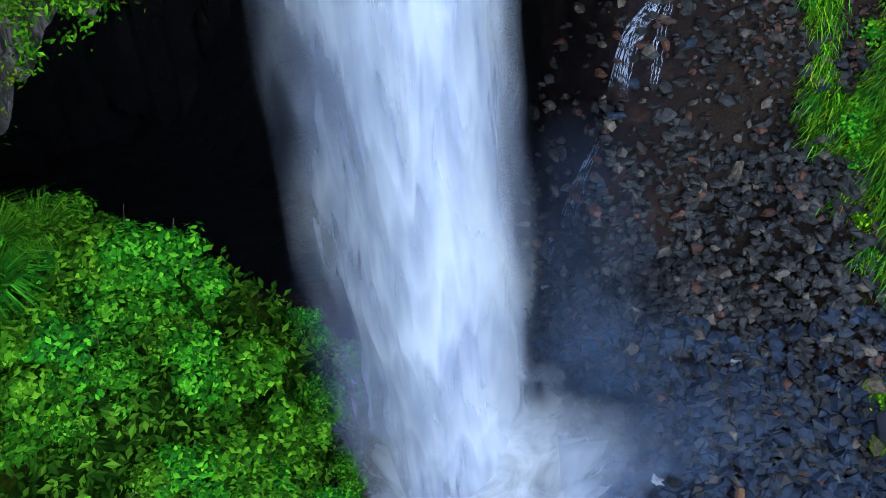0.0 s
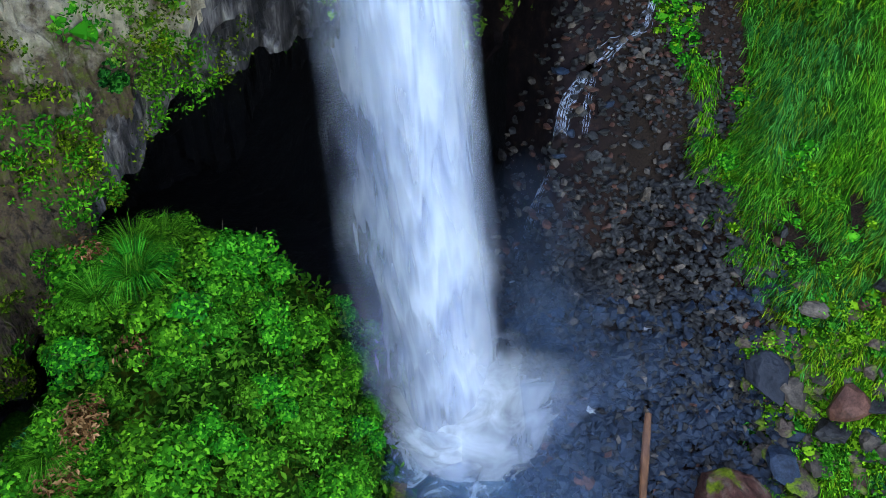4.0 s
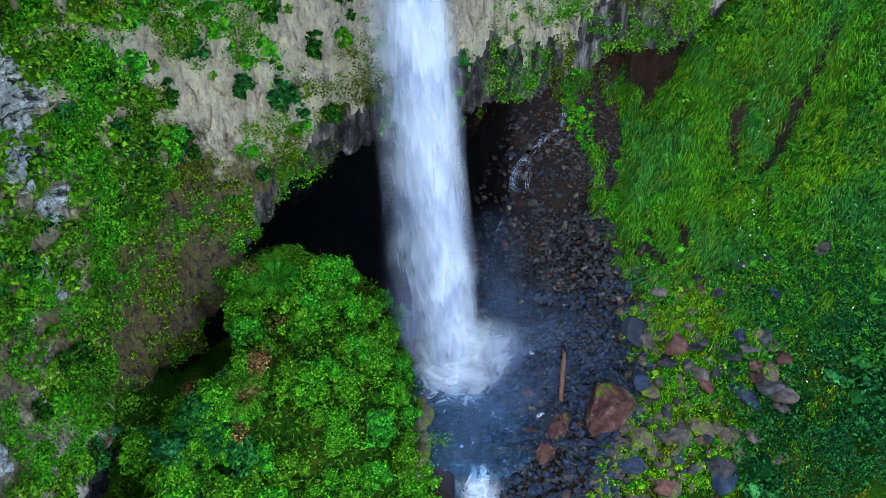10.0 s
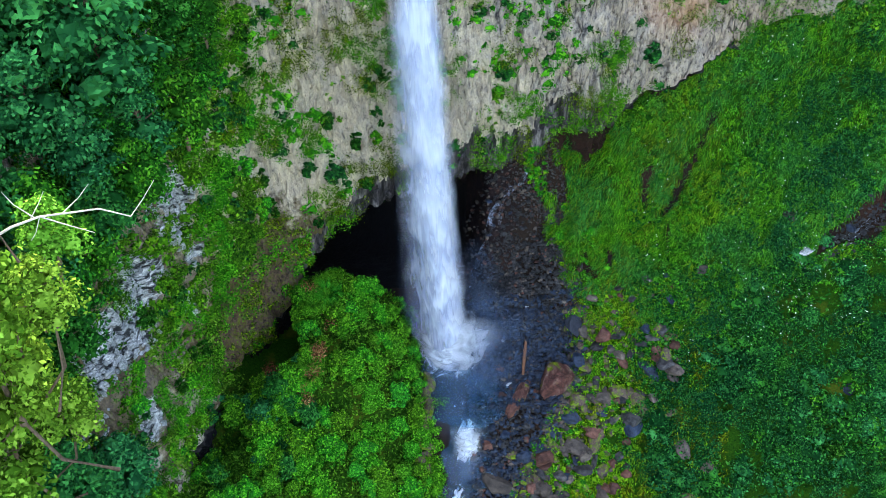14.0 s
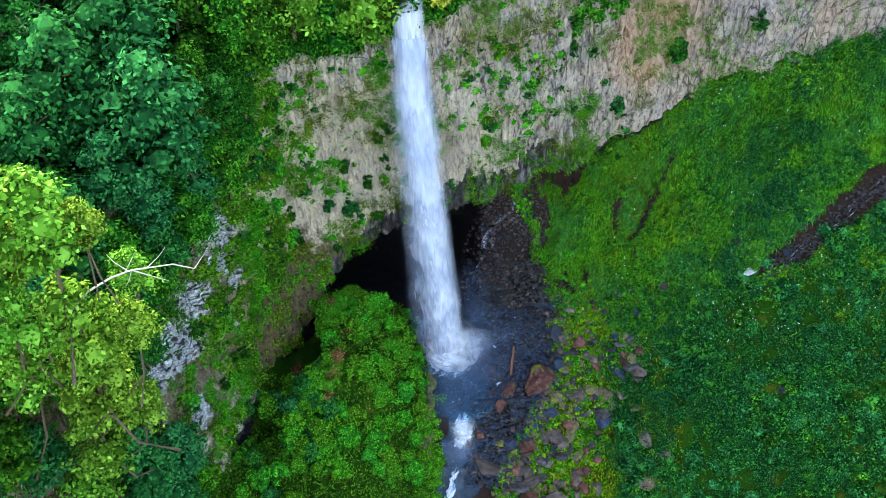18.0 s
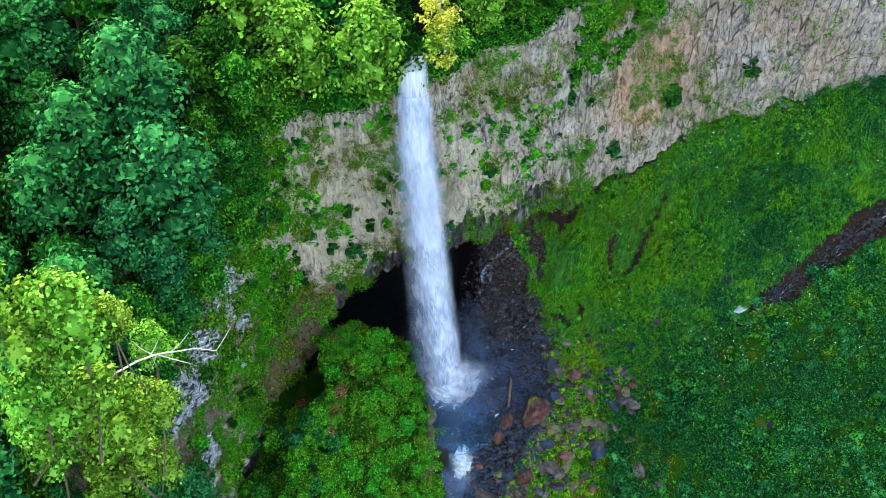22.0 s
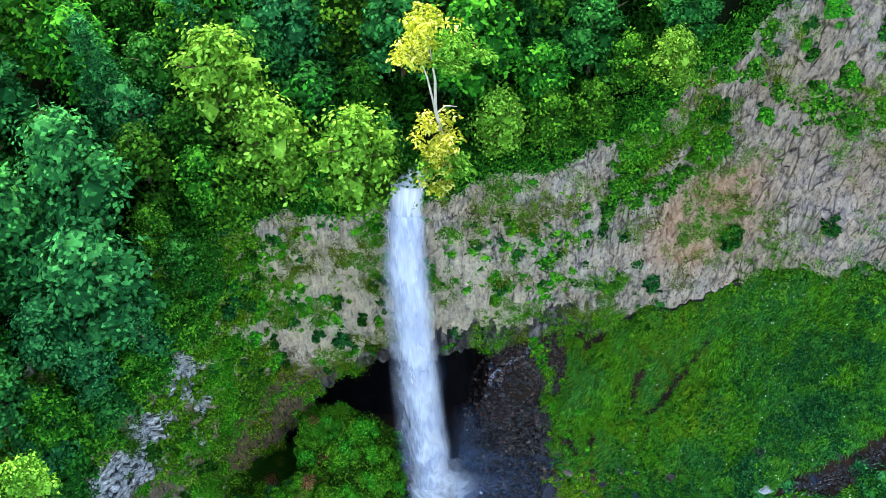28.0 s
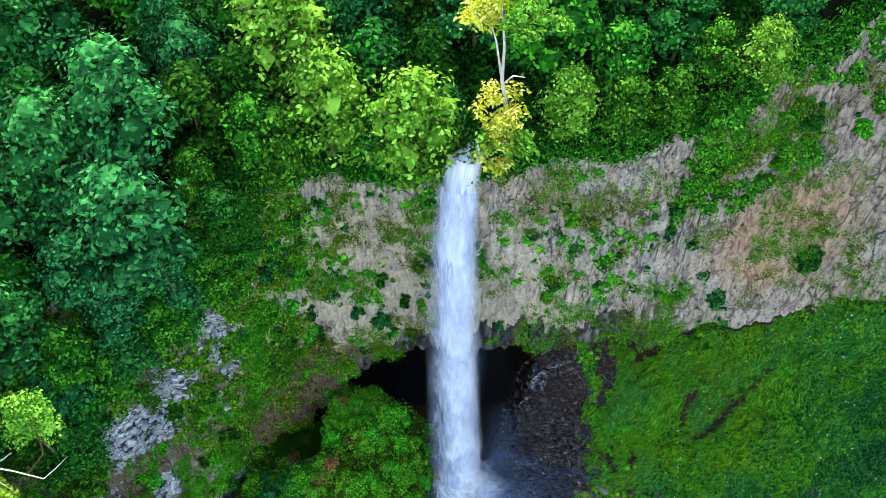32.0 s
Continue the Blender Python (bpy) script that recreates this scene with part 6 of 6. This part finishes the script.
def blade_stuff(name, P, mat, length, width, label, lie=0.75):
    """Long grass combed downhill, each blade a bent strip of two quads."""
    n = len(P)
    sw = vnoise(P[:, 0] * 0.35, P[:, 1] * 0.35, 0, 3, 71) * 1.1
    ang = math.atan2(-0.81, -0.59) + sw + r.normal(size=n) * 0.55
    dirn = np.stack([np.cos(ang), np.sin(ang), np.full(n, -0.45)], 1)
    side = np.stack([-np.sin(ang), np.cos(ang), np.zeros(n)], 1)
    L = (length * r.uniform(0.5, 1.3, n))[:, None]
    w = (width * r.uniform(0.6, 1.3, n))[:, None]
    up = np.array([0, 0, 1.0])
    m = P + up * L * 0.38 + dirn * L * 0.3
    e = P + up * L * (0.42 - lie * 0.3) + dirn * L * 0.95
    V = np.stack([P - side * w, P + side * w, m + side * w * 0.8, m - side * w * 0.8, e], 1).reshape(-1, 3)
    i = np.arange(n)[:, None] * 5
    quads = np.concatenate([i, i + 1, i + 2, i + 3], 1)
    tris = np.concatenate([i + 3, i + 2, i + 4], 1)
    me = mesh_np(name, V, quads=quads, tris=tris, mat=mat)
    return tagged(new(name, me), label, "grass", kind="stuff")


zone = lambda x, y: vnoise(x * 0.16, y * 0.16, 0, 3, 91) + 0.3 * r.normal(size=np.shape(x))
blade_stuff("long_grass", bank_points(400000, 5, 42, -5, 15, lambda x, y: (zone(x, y) > -0.35) & (y > 0.6 * zone(x, y) * 4 - 2.6 + 0.12 * (x - 12)), 16), GRASS, 0.48, 0.017, "long green grass combed downhill on the bank")
blade_stuff("yellow_grass", bank_points(130000, 5, 42, -5, 13, lambda x, y: vnoise(x * 0.3, y * 0.3, 0, 3, 191) + 0.12 * r.normal(size=np.shape(x)) > np.where(np.hypot((x - 19.5) / 3.4, (y - 5.4) / 2.0) < 1, -0.4, np.where(x - turf_edge(y) < 3.2, -0.1, 0.14)), 14), GRASS_YELLOW, 0.42, 0.017, "yellow-green grass in patches on the bank")
blade_stuff("olive_grass", bank_points(150000, 5, 30, -1, 15, lambda x, y: (x < 14 + 0.5 * y + 5 * zone(x, y)) & (zone(x, y) < 0.35), 14), GRASS_OLIVE, 0.42, 0.017, "olive and yellowish grass on the bank")
blade_stuff("moss_grass", bank_points(52000, 3, 20, -17, 1, lambda x, y: zone(x * 2, y * 2) > -0.15, 18), GRASS_OLIVE, 0.26, 0.03, "low mossy turf between the bank stones")
blade_stuff("lime_moss", bank_points(60000, 3, 19, -17, 1, lambda x, y: zone(x * 2.3, y * 2.3) > 0.05, 18), GRASS_YELLOW, 0.22, 0.03, "bright yellow-green moss between the bank stones")
P = bank_points(75000, 12, 44, -16, 13, lambda x, y: (y < 1 + 0.2 * (x - 14) + 3 * zone(x, y)) & (x > 15 + 0.25 * (y + 5) + 3 * zone(x, y)) | (x > 24 + 4 * zone(x, y)))
P = P[vnoise(P[:, 0] * 0.7, P[:, 1] * 0.7, 0, 3, 96) > -0.12]
hgt = np.maximum(0, vnoise(P[:, 0] * 0.7, P[:, 1] * 0.7, 0, 2, 95)) * 1.9
v = np.concatenate([facing_leaves(P + np.stack([r.normal(size=len(P)) * 0.12, r.normal(size=len(P)) * 0.12, hgt * (0.65 + 0.35 * r.random(len(P))) + 0.12 + 0.1 * q], 1), np.tile([-0.2, -0.3, 1.0], (len(P), 1)), 0.085, r) for q in range(4)])
leaf_stuff("bank_herbs", v, LEAF_HERB, "leafy green herbs carpeting the bank")
P = bank_points(26000, 14, 44, -16, 13, lambda x, y: zone(x * 1.7, y * 1.7) > 0.05)
v = facing_leaves(P + np.array([0, 0, 0.45]), np.tile([-0.2, -0.3, 1.0], (len(P), 1)), 0.16, r)
leaf_stuff("bank_broadleaf_herbs", v, LEAF_BLUE, "broad blue-green leaves on the bank")
P = bank_points(1500, 15, 40, -5, 12, lambda x, y: zone(x, y) > 0.0)
k = Mat("petal_white", 0.6, 0.2)
k.color(k.ramp(k.island(), [(0.0, (0.7, 0.72, 0.6)), (1.0, (0.85, 0.86, 0.8))]))
leaf_stuff("white_flowers", facing_leaves(P + np.array([0, 0, 0.7]), np.tile([0, -0.3, 1.0], (len(P), 1)), 0.06, r), k.m, "small white flower heads among the bank herbs", "flowers")
# shrubs low on the bank
for n in range(90):
    x, y = rng.uniform(16, 40), rng.uniform(-16, 3)
    if y > -3 + 0.25 * (x - 20) or (x < 21 and y > -6):
        continue
    put((S_BLUE, S_HERB, S_HERB)[int(rng.integers(3))], x, y, float(ground(x, y)) - 0.5, rng.uniform(0.3, 0.7), rng.uniform(0, 6.28), label="leafy green shrub on the bank")
# grass and herbs on the spur
P = bank_points(26000, -21, -1.5, -24, 3.5, lambda x, y: (x < -1.8) & ((x < -11) & (y < -4.0) | (x > -11) & (r.random(np.shape(x)) < 0.7)))
v = np.concatenate([facing_leaves(P + np.stack([r.normal(size=len(P)) * 0.15, r.normal(size=len(P)) * 0.15, 0.15 + 0.35 * q * r.random(len(P))], 1), np.tile([0.2, -0.3, 1.0], (len(P), 1)), 0.12, r) for q in range(3)])
leaf_stuff("spur_herbs", v, LEAF_MID, "green undergrowth on the spur")
# undergrowth on the plateau rim
jj = r.integers(col_at(-20, -14), col_at(30), 16000)
dd = r.uniform(-0.1, 2.2, 16000) ** 1.0
P = np.stack([top[jj, 0] - NORM[jj, 0] * dd, top[jj, 1] - NORM[jj, 1] * dd, top[jj, 2] + 0.42 * np.maximum(dd, 0) + r.uniform(-0.25, 0.35, 16000)], 1)
v = np.concatenate([facing_leaves(P + r.normal(size=P.shape) * 0.12, np.tile([0, -0.5, 0.8], (len(P), 1)), 0.12, r) for q in range(3)])
leaf_stuff("rim_undergrowth", v, LEAF_MID, "green undergrowth hanging over the rim")

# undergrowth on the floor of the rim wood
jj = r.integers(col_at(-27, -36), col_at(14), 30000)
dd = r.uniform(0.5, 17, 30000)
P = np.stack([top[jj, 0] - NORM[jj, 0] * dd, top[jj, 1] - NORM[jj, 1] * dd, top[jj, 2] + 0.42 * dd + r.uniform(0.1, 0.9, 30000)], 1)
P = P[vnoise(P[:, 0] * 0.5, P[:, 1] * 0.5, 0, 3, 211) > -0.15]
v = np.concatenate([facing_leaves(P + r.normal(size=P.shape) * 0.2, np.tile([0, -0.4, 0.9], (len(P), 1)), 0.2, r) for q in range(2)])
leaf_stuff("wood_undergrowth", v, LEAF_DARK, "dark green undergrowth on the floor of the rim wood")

# low leafy thicket joined over the bank
def mounds(name, n, spot, size, leaf, per, mat, label, seed, squash=0.7):
    """Low leafy mounds over the ground, joined."""
    r2 = np.random.default_rng(seed)
    vs, cores, tris = [], [], []
    for _ in range(n):
        at = spot(r2)
        if at is None:
            continue
        x, y, z = at
        w = r2.uniform(*size)
        v, core = billow(int(per * w * w / (size[1] ** 2)) + 12, np.array([x, y, z + 0.25 * w]), w, leaf, r2, squash, 8)
        vs.append(v)
        tris.append(BALL[1] + len(cores) * len(BALL[0]))
        cores.append(core)
    v = np.concatenate(vs)
    me = mesh_np(name, np.concatenate([v] + cores), quads=np.arange(len(v)).reshape(-1, 4), tris=np.concatenate(tris) + len(v), mat=mat)
    return tagged(new(name, me), label, "plants", kind="stuff")


def thicket_spot(r2):
    x, y = r2.uniform(15, 43), r2.uniform(-18, 4.5)
    if y > -1.5 + 0.25 * (x - 20) + 2 * vnoise(x * 0.3, y * 0.3, 0, 2, 222) or (x < 19 and y > -7) or vnoise(x * 0.35, y * 0.35, 0, 2, 221) < -0.25:
        return None
    return x, y, float(ground(x, y))


def fringe_spot(r2):
    x = r2.uniform(11.5, 36)
    y = float(wall_y(x)) - r2.uniform(-0.6, 1.5) ** 1.0
    if vnoise(x * 0.5, y * 0.5, 0, 2, 227) < -0.2:
        return None
    return x, y, float(ground(x, y))


mounds("bank_thicket", 1100, thicket_spot, (0.4, 1.15), 0.11, 150, LEAF_HERB, "low leafy dark green thicket covering the bank", 301)
mounds("bank_blue_thicket", 520, thicket_spot, (0.35, 0.95), 0.12, 130, LEAF_BLUE, "blue-green leafy mounds among the bank thicket", 302)
mounds("bank_leaf_clumps", 170, thicket_spot, (0.3, 0.8), 0.11, 110, LEAF_MID, "brighter green leafy clumps among the bank thicket", 303)
def cushion_spot(r2):
    y = r2.uniform(-15, 1.5)
    x = float(turf_edge(y)) + r2.uniform(-0.6, 7.5)
    if vnoise(x * 0.6, y * 0.6, 0, 3, 229) < -0.15:
        return None
    return x, y, float(ground(x, y)) + 0.1


def edge_spot(r2):
    y = r2.uniform(0.5, 9.6)
    x = float(turf_edge(y)) + r2.uniform(-0.5, 3.4) * r2.random()
    if vnoise(x * 0.7, y * 0.7, 0, 2, 233) < -0.05:
        return None
    return x, y, float(ground(x, y)) + 0.1


def stream_bank_spot(r2):
    x, y = r2.uniform(-2.8, -0.9), r2.uniform(-16, -7)
    return x, y, float(ground(x, y))


mounds("moss_cushions", 1100, cushion_spot, (0.15, 0.5), 0.055, 90, GRASS_YELLOW, "bright yellow-green moss cushions between the bank stones", 321, 0.45)
mounds("moss_herbs", 520, cushion_spot, (0.15, 0.45), 0.07, 60, LEAF_MID, "small green herbs between the bank stones", 322, 0.6)
mounds("scree_edge_herbs", 200, edge_spot, (0.15, 0.45), 0.06, 90, LEAF_THICKET, "leafy green herbs along the edge of the scree", 323, 0.7)
mounds("scree_edge_moss", 150, edge_spot, (0.15, 0.4), 0.055, 80, GRASS_YELLOW, "yellow-green plants along the edge of the scree", 324, 0.6)
mounds("stream_bank_growth", 110, stream_bank_spot, (0.3, 0.8), 0.09, 120, LEAF_THICKET, "green growth overhanging the stream bank", 325)
mounds("foot_fringe", 260, fringe_spot, (0.25, 0.7), 0.09, 90, LEAF_MID, "green shrubs fringing the foot of the cliff", 304)
mounds("foot_moss_fringe", 170, fringe_spot, (0.2, 0.5), 0.08, 70, GRASS_YELLOW, "yellow-green plants fringing the foot of the cliff", 305)

def wall_spot(x0, x1, lo, hi, thr, seed, scale=0.4):
    """A spot on the cliff between two columns; heights as shares of its face, where the growth is thick."""
    def pick(r2):
        j = int(r2.integers(x0, x1))
        z = CL[j, 3] + (CL[j, 2] - CL[j, 3]) * r2.uniform(lo, hi)
        if vnoise(slen[j] * scale, z * scale, 0, 3, seed) < thr:
            return None
        p = wall_point(np.array([j]), np.array([z]))[0]
        if not clear_of_rock(p[0], p[1], p[2]) or bare_moss(p[0], p[1], p[2]):
            return None
        return p[0], p[1], p[2] - 0.15
    return pick


wA, wB, wC = col_at(-24, -26), col_at(-12.5, 0.6), col_at(36)
mounds("side_wall_bushes", 950, wall_spot(wA, wB, 0, 1, -0.25, 311), (0.3, 0.85), 0.12, 120, LEAF_THICKET, "green bushes crowding the side wall", 311)
mounds("side_wall_dark_bushes", 110, wall_spot(wA, wB, 0, 1, -0.15, 312), (0.3, 0.8), 0.12, 120, LEAF_HERB, "dark green bushes crowding the side wall", 312)
mounds("side_wall_light_bushes", 380, wall_spot(wA, wB, 0, 0.8, -0.05, 313), (0.3, 0.75), 0.1, 100, LEAF_LIGHT, "yellow-green bushes on the side wall", 313)
mounds("face_bushes", 700, wall_spot(col_at(-13), col_at(9), 0, 0.95, 0.11, 314, 0.3), (0.18, 0.75), 0.09, 80, LEAF_THICKET, "green bushes in the cracks of the cliff", 314)
mounds("face_dark_bushes", 460, wall_spot(col_at(-13), col_at(20), 0, 0.95, 0.22, 315, 0.28), (0.2, 0.7), 0.1, 100, LEAF_HERB, "dark green bushes in the cracks of the cliff", 315)
mounds("face_herbs", 700, wall_spot(col_at(-13), wC, 0, 1, 0.14, 316, 0.4), (0.1, 0.3), 0.07, 40, LEAF_LIGHT, "yellow-green herbs on ledges of the cliff face", 316)
mounds("upper_cliff_shrubs", 620, wall_spot(col_at(10), wC, 0.55, 1.02, 0.02, 317, 0.3), (0.25, 0.8), 0.12, 110, LEAF_MID, "green shrubs in the broken upper rock", 317)

# ferny clumps scattered through the grass
vs = []
for n in range(1100):
    x, y = rng.uniform(10, 42), rng.uniform(-4, 12)
    if grassy(x, y) < 0.5 or y > wall_y(x) or vnoise(x * 0.35, y * 0.35, 0, 2, 225) < 0.0:
        continue
    c = np.array([x, y, float(ground(x, y)) + 0.15])
    w = rng.uniform(0.3, 0.6)
    for q in range(4):
        vs.append(leaves(16, c + np.array([rng.normal() * 0.4 * w, rng.normal() * 0.4 * w, rng.uniform(0.1, 0.7) * w]), 0.4 * w, 0.08, rng))
leaf_stuff("bank_ferns", np.concatenate(vs), LEAF_FRESH, "fresh green fern clumps scattered through the bank grass")

# a sprig that reaches out over the pool
sprig = tagged(new("sprig"), "thin green leafy sprig reaching out over the pool", "branch")
sy, sx = -6.6, -0.9
part("twig", limb_mesh("sprig_twig", [(-2.6, sy + 0.2, float(ground(-2.6, sy)) + 0.6), (-1.6, sy + 0.1, 1.7), (sx, sy, 1.5)], [0.04, 0.03, 0.012], 6, BARK), sprig)
part("leaves", clump_crown("sprig_leaves", LEAF_FRESH, [(sx, sy, 1.5, 0.5, 0.35, 8)], 18, 0.08, 61), sprig)

for n in range(14):
    y = -3.5 - 6.5 * n / 13
    x = -1.7 + 0.06 * (y + 5) + rng.uniform(-0.2, 0.2)
    stone("bank_stone", ROCKS["moss"][n % 5], x, y, rng.uniform(0.7, 1.1), "dark mossy stone along the pool bank", rng, "bank stones", sq=(0.8, 1.3, 1.0), sink=0.1)

# rough growth on the valley sides further down
rv = np.random.default_rng(55)
P = np.stack([rv.uniform(-30, 60, 26000), rv.uniform(-75, -15, 26000), np.zeros(26000)], 1)
P = P[np.abs(P[:, 0]) > 2.6]
P = P[P[:, 0] > np.interp(P[:, 1], WLINE[:, 1][:900], WLINE[:, 0][:900])]
P[:, 2] = ground(P[:, 0], P[:, 1]) + 0.2 + 0.8 * rv.random(len(P)) * np.maximum(0.2, vnoise(P[:, 0] * 0.3, P[:, 1] * 0.3, 0, 2, 241))
v = np.concatenate([facing_leaves(P + rv.normal(size=P.shape) * np.array([0.5, 0.5, 0.1]), np.tile([0, 0, 1.0], (len(P), 1)), 0.3, rv) for q in range(3)])
leaf_stuff("valley_undergrowth", v, LEAF_HERB, "rough dark green growth on the lower valley sides")
